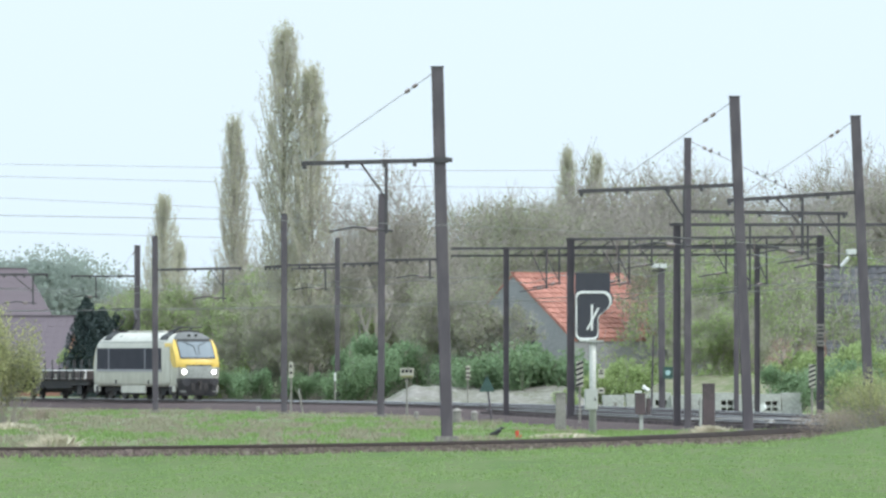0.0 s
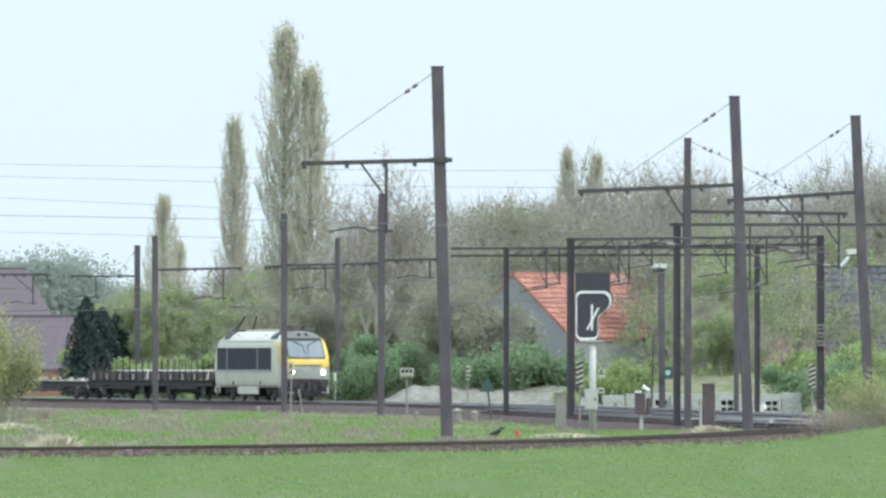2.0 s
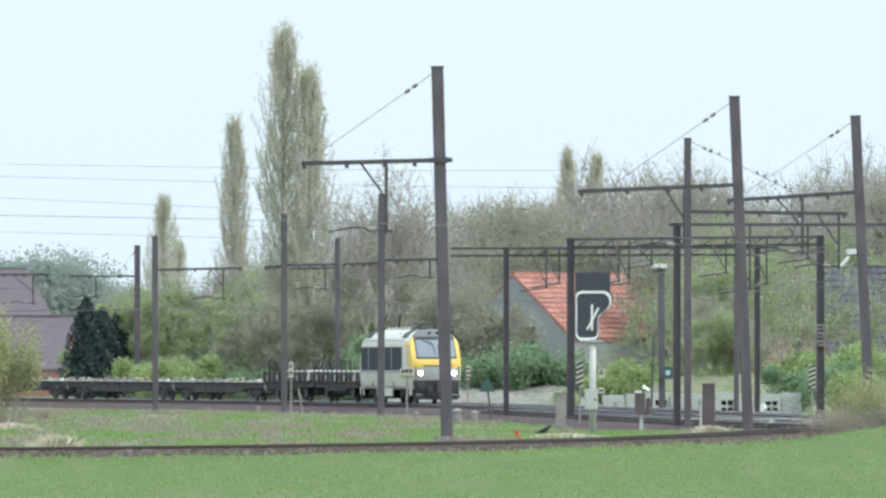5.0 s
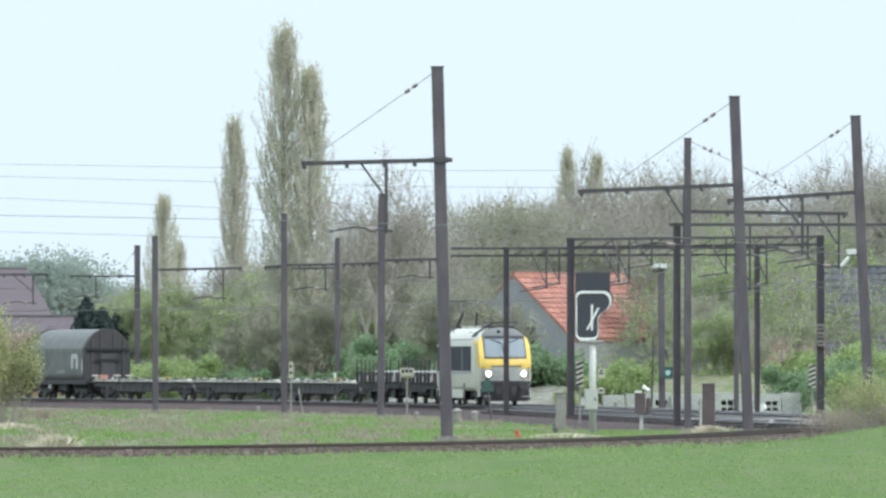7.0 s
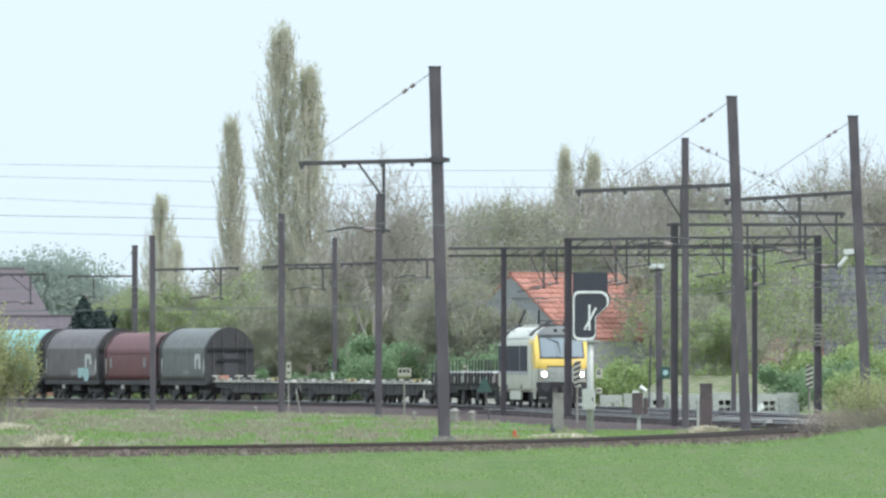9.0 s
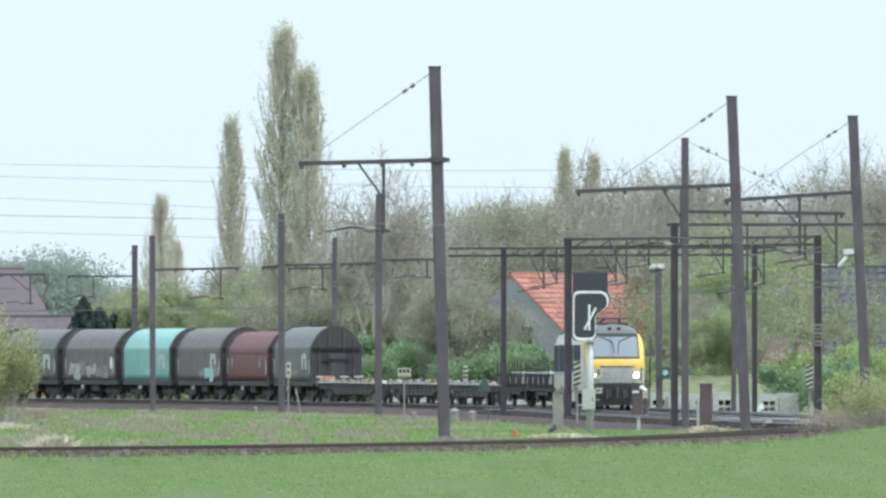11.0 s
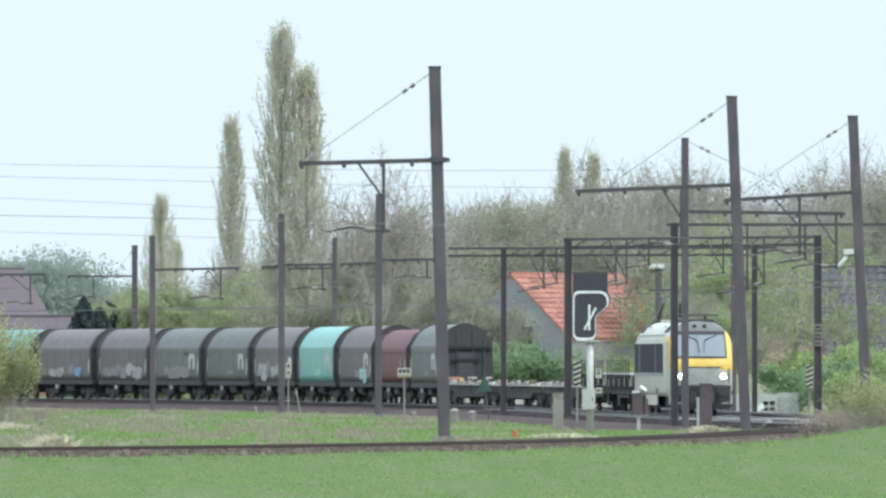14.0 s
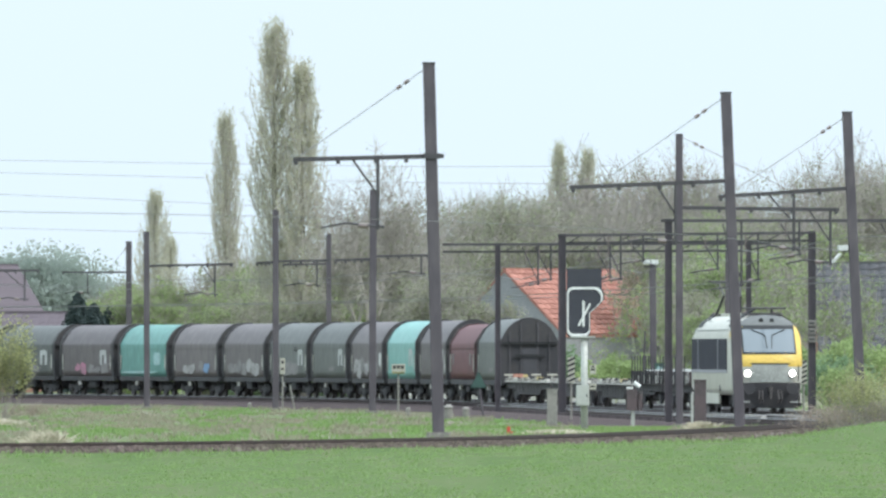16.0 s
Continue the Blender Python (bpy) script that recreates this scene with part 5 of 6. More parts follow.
# ---- houses ----
def tiled_house(x, y, z, w, d, eave, ridge, turn, roof_mat, wall_mat, label, rows, cols, windows=(), chimney=False, relief=1.0):
    """Gable house; the ridge runs along its local x."""
    ob = thing("house", (x, y, z), turn, label, "house")
    bm = B()
    ring = [(-d / 2, 0), (d / 2, 0), (d / 2, eave), (0, ridge), (-d / 2, eave)]
    loft(bm, [[(-w / 2, a, b) for a, b in ring], [(w / 2, a, b) for a, b in ring]])
    bmesh.ops.recalc_face_normals(bm, faces=bm.faces)
    part("wall", bm, wall_mat, ob)
    over = 0.12
    slope = math.hypot(d / 2, ridge - eave)
    for s in (-1, 1):
        e = Vector((0, s * (d / 2 + over * d / 2 / slope), eave - over * (ridge - eave) / slope + 0.1))
        r = Vector((0, 0, ridge + 0.1))
        deck = B()
        beamv = [(-w / 2 - 0.06, e.y, e.z), (w / 2 + 0.06, e.y, e.z), (w / 2 + 0.06, 0, r.z), (-w / 2 - 0.06, 0, r.z)]
        lo, hi = [deck.verts.new((a, b, c - 0.14)) for a, b, c in beamv], [deck.verts.new(q) for q in beamv]
        deck.faces.new(hi)
        deck.faces.new(lo[::-1])
        for i in range(4):
            deck.faces.new((lo[i], lo[(i + 1) % 4], hi[(i + 1) % 4], hi[i]))
        bmesh.ops.recalc_face_normals(deck, faces=deck.faces)
        roof = part("roof", deck, roof_mat, ob, "pitched tiled roof")
        if s < 0:
            length = w + 0.12
            tw, th = length / cols, (r - e).length / rows
            n = (r - e).normalized()
            up = Vector((0, -n.z, n.y)) * (1 if -n.z * s > 0 else -1)
            tile = B()
            a = [(-tw / 2 * 0.97, 0), (tw / 2 * 0.97, 0)]
            pts = []
            for dx, lift in ((-0.485, 0.0), (-0.25, 0.06), (0.0, 0.09), (0.25, 0.06), (0.485, 0.0)):
                pts.append((dx * tw, lift * relief))
            rowa = [tile.verts.new(Vector((px, 0, 0)) + up * (lf + 0.02 + 0.05 * relief)) for px, lf in pts]
            rowb = [tile.verts.new(Vector((px, 0, 0)) + n * th * 1.12 + up * (lf + 0.015)) for px, lf in pts]
            low = [tile.verts.new(Vector((px, 0, 0)) + up * (lf + 0.02)) for px, lf in pts]
            for i in range(4):
                tile.faces.new((rowa[i], rowa[i + 1], rowb[i + 1], rowb[i]))
                tile.faces.new((low[i], low[i + 1], rowa[i + 1], rowa[i]))
            me = None
            for i in range(rows):
                for j in range(cols):
                    t = part("roof_tile", me or tile, roof_mat, roof)
                    me = t.data
                    q = e + n * th * i
                    t.location = (-length / 2 + tw * (j + 0.5 + 0.02 * (i % 2)), q.y, q.z + 0.02 * ((i * 5 + j * 3) % 4) / 4)
    part("ridge_cap", beam(B(), (-w / 2 - 0.06, 0, ridge + 0.16), (w / 2 + 0.06, 0, ridge + 0.16), 0.3, 0.14), roof_mat, ob)
    for wx, wy, wz, ww, wh, face in windows:
        bm = box(B(), (0, 0, 0), (ww, 0.12, wh), 0.01)
        win = part("window", bm, M_BAND, ob)
        part("window_sill", box(B(), (0, -0.05, -wh / 2), (ww + 0.16, 0.1, 0.1)), M_BAND, win)
        win.location = (wx, wy, wz)
        win.rotation_euler = (0, 0, radians(face))
    if chimney:
        part("chimney", box(B(), (w * 0.3, 0, ridge + 0.3), (0.6, 0.6, 1.2), 0.03), M_BRICK, ob)
    return ob


# red-tiled barn seen from its gable corner
tiled_house(8.90, 765, -0.6, 14.5, 9.6, 4.3, 8.45, 53, M_TILE, M_RENDER, "old barn with an orange clay tile roof and grey gable", 13, 22, [(-7.26, -1.4, 4.6, 0.9, 1.1, -90), (-7.26, 2.2, 2.2, 1.0, 1.2, -90)])
tiled_house(30.35, 800, -0.6, 9.0, 9.0, 2.6, 9.2, 4, M_GREYTILE, M_BRICK, "house with a dark grey tiled roof among the trees", 14, 14)
tiled_house(24.94, 860, -0.6, 6.0, 8.0, 2.4, 7.1, 8, M_OLDROOF, M_BRICK, "low red-brown outhouse half hidden by trees", 9, 9)
tiled_house(-34.11, 950, -0.6, 9.0, 9.0, 2.2, 6.4, -12, M_BROWNROOF, M_BRICK, "farmhouse with a purple-brown roof behind conifers", 10, 12, relief=0.2)
tiled_house(-56.75, 1500, -0.6, 11.0, 12.0, 6.0, 14.6, 55, M_BROWNROOF, M_BRICK, "distant large house with a purple-brown roof", 10, 14, relief=0.2)


# ---- trees and bushes ----
def prisms(segs):
    """One mesh of three-sided tapered twigs from (p, q, r, r2) segments."""
    n = len(segs)
    P = np.array([s[0] for s in segs], float)
    Q = np.array([s[1] for s in segs], float)
    R = np.array([[s[2], s[3]] for s in segs], float)
    d = Q - P
    d /= np.linalg.norm(d, axis=1)[:, None] + 1e-9
    ref = np.where(np.abs(d[:, 2:3]) < 0.9, np.array([[0, 0, 1.0]]), np.array([[1.0, 0, 0]]))
    u = np.cross(d, ref)
    u /= np.linalg.norm(u, axis=1)[:, None] + 1e-9
    v = np.cross(d, u)
    verts = np.zeros((n, 6, 3))
    for i, a in enumerate((0, 2.094, 4.189)):
        o = u * math.cos(a) + v * math.sin(a)
        verts[:, i] = P + o * R[:, 0:1]
        verts[:, 3 + i] = Q + o * R[:, 1:2]
    base = (np.arange(n) * 6)[:, None, None]
    faces = np.array([[0, 1, 4, 3], [1, 2, 5, 4], [2, 0, 3, 5]])[None] + base
    me = bpy.data.meshes.new("twigs")
    me.from_pydata(verts.reshape(-1, 3).tolist(), [], faces.reshape(-1, 4).tolist())
    return me


def leaf_mesh(points, size, rng, upright=1.0):
    """One mesh of small bent leaves or tufts at the points."""
    n = len(points)
    P = np.asarray(points, float)
    a = rng.normal(size=(n, 3))
    b = rng.normal(size=(n, 3))
    a[:, 2] *= upright
    a /= np.linalg.norm(a, axis=1)[:, None]
    b -= a * (a * b).sum(1)[:, None]
    b /= np.linalg.norm(b, axis=1)[:, None]
    s = (size * rng.uniform(0.6, 1.4, n))[:, None]
    verts = np.stack([P - a * s * 0.7, P + b * s * 0.45, P + a * s * 0.7, P - b * s * 0.45], 1)
    faces = np.arange(n * 4).reshape(-1, 4)
    me = bpy.data.meshes.new("leaves")
    me.from_pydata(verts.reshape(-1, 3).tolist(), [], faces.tolist())
    return me


def grow(rng, p, d, length, r, depth, segs, tips, spread=0.6, up=0.15, fork=3, shrink=0.68, bend=0.18):
    steps = 3
    p = np.array(p, float)
    d = np.array(d, float)
    for k in range(steps):
        q = p + d * length / steps
        r2 = r * (1 - 0.22)
        segs.append((p.copy(), q.copy(), r, r2))
        p, r = q, r2
        d = d + rng.normal(size=3) * bend + np.array([0, 0, up * 0.5])
        d /= np.linalg.norm(d)
        if depth > 0 and k > 0:
            for _ in range(fork if k == steps - 1 else 1 + fork // 3):
                e = d + rng.normal(size=3) * spread + np.array([0, 0, up])
                e /= np.linalg.norm(e)
                grow(rng, p, e, length * shrink * rng.uniform(0.75, 1.15), r * 0.62, depth - 1, segs, tips, spread, up, fork, shrink, bend)
    if depth <= 1:
        tips.append((p.copy(), depth))


def broad_tree(name, seed, h, leaf_mat, leaves, leaf_size, label, depth=4, trunk_share=0.28, spread=0.55, category="tree", group="", haze=1.0):
    rng = np.random.default_rng(seed)
    ob = thing(name, (0, 0, 0), 0, label, category, group)
    segs, tips = [], []
    grow(rng, (0, 0, -0.3), (0, 0, 1), h * trunk_share, h * 0.016, depth, segs, tips, spread=spread, up=0.22, fork=3, shrink=0.74)
    for tip, _ in tips:
        for _ in range(3):
            e = rng.normal(size=3) * 0.5 + np.array([0, 0, 0.55])
            segs.append((tip - e * 0.3, tip + e * h * 0.05, 0.01, 0.006))
    top = max(s[1][2] for s in segs)
    k = h / top
    segs = [(p * k, q * k, max(r, 0.013), max(r2, 0.009)) for p, q, r, r2 in segs]
    thick = [s for s in segs if s[2] > h * 0.006]
    thin = [s for s in segs if s[2] <= h * 0.006]
    me = prisms(thick)
    me.materials.append(M_BARK)
    part("trunk", me, None, ob)
    me = prisms(thin)
    me.materials.append(M_TWIG)
    part("branchwork", me, None, ob)
    if leaves:
        base = np.array([t[0] * k for t in tips])
        pts = base[rng.integers(0, len(base), leaves)] + rng.normal(size=(leaves, 3)) * h * 0.020
        me = leaf_mesh(pts, leaf_size, rng)
        me.materials.append(leaf_mat)
        part("crown", me, None, ob)
    return ob


def poplar(seed, h, width, leaves, label, leaf_size=0.10):
    """A columnar poplar: straight stem, steep close limbs and a thin spring crown."""
    rng = np.random.default_rng(seed)
    ob = thing("poplar_tree", (0, 0, 0), 0, label, "tree", "poplars")
    part("trunk", prisms_with([(np.array([0, 0, h * a]), np.array([0.1 * math.sin(7 * a), 0, h * b]), h * 0.013 * (1 - a) + 0.03, h * 0.013 * (1 - b) + 0.03) for a, b in ((-0.02, 0.25), (0.25, 0.5), (0.5, 0.75), (0.75, 0.99))], M_BARK), None, ob)
    segs, pts = [], []
    for i in range(300):
        z0 = h * (0.08 + 0.86 * (i / 300) ** 1.1)
        k = z0 / h
        ang = rng.uniform(0, 6.283)
        rise = min(h * 0.17, max(0.4, h * 0.99 - z0)) * rng.uniform(0.6, 1.0)
        k = (z0 + rise) / h
        prof = np.interp(k, [0.05, 0.25, 0.5, 0.62, 0.75, 0.85, 0.95, 1.0], [0.7, 1.0, 1.0, 0.97, 0.86, 0.70, 0.44, 0.12]) * width / 2
        reach = prof * rng.uniform(0.55, 1.1)
        p = np.array([0, 0, z0])
        mid = np.array([math.cos(ang) * reach * 0.75, math.sin(ang) * reach * 0.75, z0 + rise * 0.45])
        q = np.array([math.cos(ang) * reach, math.sin(ang) * reach, z0 + rise])
        segs += [(p, mid, 0.05, 0.035), (mid, q, 0.035, 0.018)]
        for _ in range(7):
            f = rng.uniform(0.2, 1.0)
            b = p + (mid - p) * min(1, f * 2) if f < 0.5 else mid + (q - mid) * (f * 2 - 1)
            e = b + np.array([rng.normal() * 0.28, rng.normal() * 0.28, rng.uniform(0.6, 1.6)]) * h / 26
            segs.append((b, e, 0.014, 0.006))
            pts += [b + (e - b) * rng.random() + rng.normal(size=3) * 0.10 for _ in range(int(leaves / 1300) + 2)]
    me = prisms(segs)
    me.materials.append(M_POPTWIG)
    part("branchwork", me, None, ob)
    me = leaf_mesh(pts, leaf_size, rng, 4.0)
    me.materials.append(M_LEAFPOP)
    part("crown", me, None, ob)
    return ob


def prisms_with(segs, mat):
    me = prisms(segs)
    me.materials.append(mat)
    return me


def bush(name, seed, w, d, h, leaf_mat, leaves, size, label, category="bush", group="", lumps=9, stem=0.03):
    rng = np.random.default_rng(seed)
    ob = thing(name, (0, 0, 0), 0, label, category, group)
    centres = np.stack([rng.uniform(-w * 0.36, w * 0.36, lumps), rng.uniform(-d * 0.36, d * 0.36, lumps), rng.uniform(0.25, 0.72, lumps) * h], 1)
    radii = rng.uniform(0.16, 0.30, lumps)
    which = rng.integers(0, lumps, leaves)
    v = rng.normal(size=(leaves, 3))
    v /= np.linalg.norm(v, axis=1)[:, None]
    rad = rng.random(leaves) ** 0.45
    off = v * rad[:, None] * radii[which][:, None] * np.array([w, d, h]) * rng.uniform(0.8, 1.15, (leaves, 1))
    pts = centres[which] + off
    pts[:, 2] = np.abs(pts[:, 2])
    segs = []
    for c in centres:
        for _ in range(6):
            q = c + rng.normal(size=3) * np.array([w, d, h]) * 0.15
            q[2] = max(q[2], 0.3)
            segs.append((np.array([c[0] * 0.4, c[1] * 0.4, -0.2]), q, stem, stem * 0.4))
    part("stemwork", prisms_with(segs, M_TWIG), None, ob)
    me = leaf_mesh(pts, size, rng)
    me.materials.append(leaf_mat)
    part("crown", me, None, ob)
    return ob


def place(ob, spots, first=True):
    """Set the thing at the first spot and copies at the others: (x, y, z, turn, size)."""
    for k, (x, y, z, turn, size) in enumerate(spots):
        m = pose(x, y, z, 0, 0, turn)
        o = ob if k == 0 and first else copy_thing(ob, m)
        o.matrix_basis = m @ Matrix.Diagonal((size, size, size, 1))


SWAY = []

# the tall pair and the lesser poplars
tall = poplar(1, 26.6, 4.5, 9000, "tall columnar poplar with thin pale spring leaves")
SWAY.append((tall, -11.39, 840, 0, 0.0))
beside = poplar(2, 23.6, 4.1, 8000, "tall columnar poplar standing close beside its taller neighbour")
SWAY.append((beside, -9.50, 838, 40, 1.3))
place(poplar(3, 21.3, 2.9, 5000, "slim columnar poplar with thin pale spring leaves"), [(-16.11, 900, -0.5, 0, 1.0), (11.63, 1100, -0.5, 70, 1.06), (14.57, 1110, -0.5, 160, 1.045)])
place(poplar(4, 18.5, 4.4, 4000, "spreading pale poplar beyond the line"), [(-27.42, 1150, -0.5, 10, 1.02), (-26.20, 1160, -0.5, 120, 0.78)])

bare = [broad_tree("bare_tree", 10 + k, 15.0, M_LEAFOLIVE, lv, 0.12, lab, depth=4, group="wood behind the line", trunk_share=ts, spread=sp) for k, (lv, lab, ts, sp) in enumerate([
    (3500, "grey bare tree with first olive buds", 0.24, 0.55), (8000, "tree with fine bare twigs and olive spring buds", 0.22, 0.5),
    (700, "leafless tree with fine grey twigs", 0.26, 0.6), (13000, "tree with a haze of olive-green young leaves", 0.22, 0.6)])]
leafy = [broad_tree("young_leaf_tree", 30 + k, 11.0, mt, lv, 0.14, lab, depth=dp, group="leafing trees", trunk_share=0.2, spread=0.62) for k, (mt, lv, lab, dp) in enumerate([
    (M_LEAFYOUNG, 17000, "tree in fresh yellow-green spring leaf", 4), (M_LEAFOLIVE, 9500, "tree in dull olive-green spring leaf", 4), (M_LEAFYOUNG, 1500, "thin tree with a veil of first yellow-green leaves", 3)])]

rng = random.Random(11)
spots = [[] for _ in bare]
spots[2].append((-4.32, 800, -0.5, 30, 1.20))
spots[0].append((-5.64, 812, -0.5, 80, 0.98))
spots[2].append((-2.76, 830, -0.5, 200, 1.0))
tops = [(455, 440), (480, 450), (600, 400), (760, 350), (800, 345), (840, 335), (880, 345), (930, 350), (965, 345), (1000, 350), (1040, 360), (1080, 345), (1110, 270), (1140, 265), (1180, 232), (1215, 236), (1250, 270), (1290, 345), (1330, 350), (1370, 350), (1420, 345), (1470, 275), (1500, 238), (1540, 222), (1575, 235)]
for px, py in tops:
    for k in range(2 if px % 20 else 1):
        d = rng.uniform(850, 930) if k == 0 else rng.uniform(960, 1060)
        x = (px + rng.uniform(-12, 12) - 784) * d / 20721
        top = 2.36 + (637.7 - py - (0 if k == 0 else rng.uniform(5, 50))) * d / 20721 + 0.5
        v = rng.choice((0, 2, 2)) if py < 320 else rng.choice((0, 1, 1, 2, 3, 3))
        spots[v].append((x, d, -0.5, rng.uniform(0, 360), top / (14.2 if px < 1080 else 15.3)))
for ob, sp in zip(bare, spots):
    place(ob, sp)

spots = [[], [], []]
near_wood = ((1178, 430, 735, 2), (1200, 440, 720, 2), (1235, 420, 725, 0), (1265, 380, 760, 1), (1310, 400, 730, 0), (1350, 370, 770, 0), (1395, 430, 720, 2), (1425, 430, 790, 2), (1462, 440, 775, 2), (1545, 470, 770, 2), (1480, 360, 840, 1), (1540, 370, 840, 0), (1240, 520, 690, 0),  (1290, 500, 700, 1), (1205, 400, 800, 0))
far_wood_edge = ((330, 478, 900, 0), (280, 484, 910, 0), (230, 488, 905, 0), (195, 492, 930, 0), (370, 490, 880, 0), (305, 500, 860, 0), (255, 505, 865, 0), (420, 470, 870, 0), (500, 450, 880, 0), (540, 480, 860, 0), (1330, 340, 880, 0), (1390, 360, 880, 0), (1450, 350, 880, 0), (1285, 350, 890, 0), (455, 445, 890, 1), (480, 470, 870, 1), (565, 440, 850, 0), (470, 515, 820, 1), (515, 505, 815, 1), (560, 525, 820, 1), (440, 500, 830, 0), (620, 470, 850, 1), (700, 460, 860, 1), (830, 420, 840, 1), (845, 470, 742, 1), (815, 480, 745, 1), (900, 400, 850, 1), (960, 390, 850, 1))
for px, py, d, v in near_wood + far_wood_edge:
    top = 2.36 + (637.7 - py) * d / 20721 + 0.5
    spots[v].append(((px - 784) * d / 20721, d, -0.5, px * 1.7 % 360, top / 11.0))
for ob, sp in zip(leafy, spots):
    place(ob, sp)

place(bush("hedge_bush", 50, 4.5, 3.0, 3.6, M_LEAFGREEN, 6000, 0.12, "dense dark green bush along the line", group="green bushes"),
      [((px - 784) * d / 20721, d, -0.6, px % 360, s) for px, d, s in ((640, 760, 1.35), (700, 770, 1.75), (745, 762, 1.55), (800, 775, 1.45), (610, 790, 0.9), (875, 715, 1.15), (930, 715, 1.5), (980, 718, 1.35), (840, 735, 1.2), (545, 800, 0.8), (1500, 620, 1.1), (1400, 660, 1.0), (850, 740, 0.9), (450, 800, 0.9), (400, 810, 0.8))])
place(bush("light_bush", 51, 4.5, 3.0, 3.0, M_LEAFYOUNG, 5200, 0.12, "bright young green bush along the line", group="light green bushes"),
      [((px - 784) * d / 20721, d, -0.6, px % 360, s) for px, d, s in ((280, 800, 1.2), (330, 810, 1.3), (240, 820, 1.2), (1080, 712, 1.0), (1130, 716, 1.2), (1190, 712, 0.9), (1060, 720, 1.2), (1250, 716, 1.2), (1310, 712, 0.8), (1360, 718, 1.1), (1430, 712, 1.0), (1485, 700, 1.45), (1535, 690, 1.6), (1460, 720, 1.5), (380, 830, 1.2), (180, 870, 1.5), (1520, 600, 1.0), (1000, 690, 0.5))])
place(bush("yellow_green_bush", 52, 3.2, 2.4, 5.0, M_LEAFYELLOW, 9000, 0.085, "yellow-green leafing bush in the grass verge", lumps=16, stem=0.012), [(-19.55, 520, -0.5, 0, 1.0), (-20.23, 515, -0.5, 90, 1.15)])
place(bush("brown_thicket", 53, 3.4, 2.4, 3.0, M_LEAFYELLOW, 2600, 0.06, "thin olive thicket beside the siding", lumps=18, stem=0.008), [(13.50, 375, -0.2, 0, 0.80), (14.15, 372, -0.2, 100, 0.95), (12.92, 378, -0.2, 200, 0.42)])
place(bush("dead_reeds", 56, 3.0, 2.4, 1.3, M_LEAFREED, 1800, 0.05, "pinkish brown dead reeds at the foot of the thicket", lumps=12, stem=0.004), [(12.6, 377, -0.25, 0, 0.9), (13.9, 373, -0.2, 140, 1.0), (-20.4, 512, -0.55, 40, 1.2), (-17.8, 518, -0.55, 150, 0.7)])
place(bush("undergrowth", 55, 7.5, 4.0, 6.5, M_LEAFBROWN, 6500, 0.16, "dull brown-green undergrowth below the bare trees", group="undergrowth", lumps=14),
      [((px - 784) * d / 20721, d, -0.6, px * 3 % 360, s) for px, d, s in ((395, 870, 0.8), (440, 880, 1.0), (490, 860, 0.9), (540, 870, 1.0), (590, 860, 1.05), (650, 880, 1.1), (720, 880, 1.1), (790, 870, 1.15), (850, 880, 1.1), (1080, 870, 1.1), (1150, 850, 1.1), (1220, 860, 1.1), (1290, 850, 1.1), (1360, 870, 1.1), (1440, 860, 1.1), (1520, 880, 1.2), (1030, 732, 0.36), (1085, 730, 0.40), (1130, 735, 0.42), (860, 742, 0.85), (815, 745, 0.8))])
# horizon wood; its haze is only the pale leaf colour
place(bush("far_wood", 54, 24, 14, 16, M_LEAFHAZED, 90000, 0.30, "distant green wood on the horizon, haze put into its pale leaf colour", group="distant woods", lumps=42),
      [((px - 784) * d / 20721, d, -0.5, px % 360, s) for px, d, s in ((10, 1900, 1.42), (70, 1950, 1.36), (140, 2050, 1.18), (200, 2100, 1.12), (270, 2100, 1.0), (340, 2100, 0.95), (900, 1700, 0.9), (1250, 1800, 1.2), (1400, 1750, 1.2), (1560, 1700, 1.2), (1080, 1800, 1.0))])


def conifer(seed, h, w, label):
    rng = np.random.default_rng(seed)
    ob = thing("conifer_tree", (0, 0, 0), 0, label, "tree", "dark conifers")
    part("trunk", prisms_with([(np.array([0, 0, -0.3]), np.array([0, 0, h * 0.98]), 0.16, 0.02)], M_BARK), None, ob)
    pts = []
    for _ in range(11000):
        k = rng.random() ** 0.7
        z = h * (1 - k) * 0.98 + 0.2
        a = rng.uniform(0, 6.283)
        r = w / 2 * min(1, k * 1.25) ** 0.6 * rng.random() ** 0.4 * (0.85 + 0.25 * math.sin(a * 5 + z * 3))
        pts.append((math.cos(a) * r, math.sin(a) * r, z))
    me = leaf_mesh(pts, 0.13, rng)
    me.materials.append(M_LEAFDARK)
    part("crown", me, None, ob)
    return ob


place(conifer(60, 6.3, 3.5, "dark blue-green garden conifer beyond the line"), [(-26.2, 860, -0.5, 0, 1.18), (-24.95, 858, -0.5, 90, 1.06), (-23.9, 862, -0.5, 190, 1.03)])


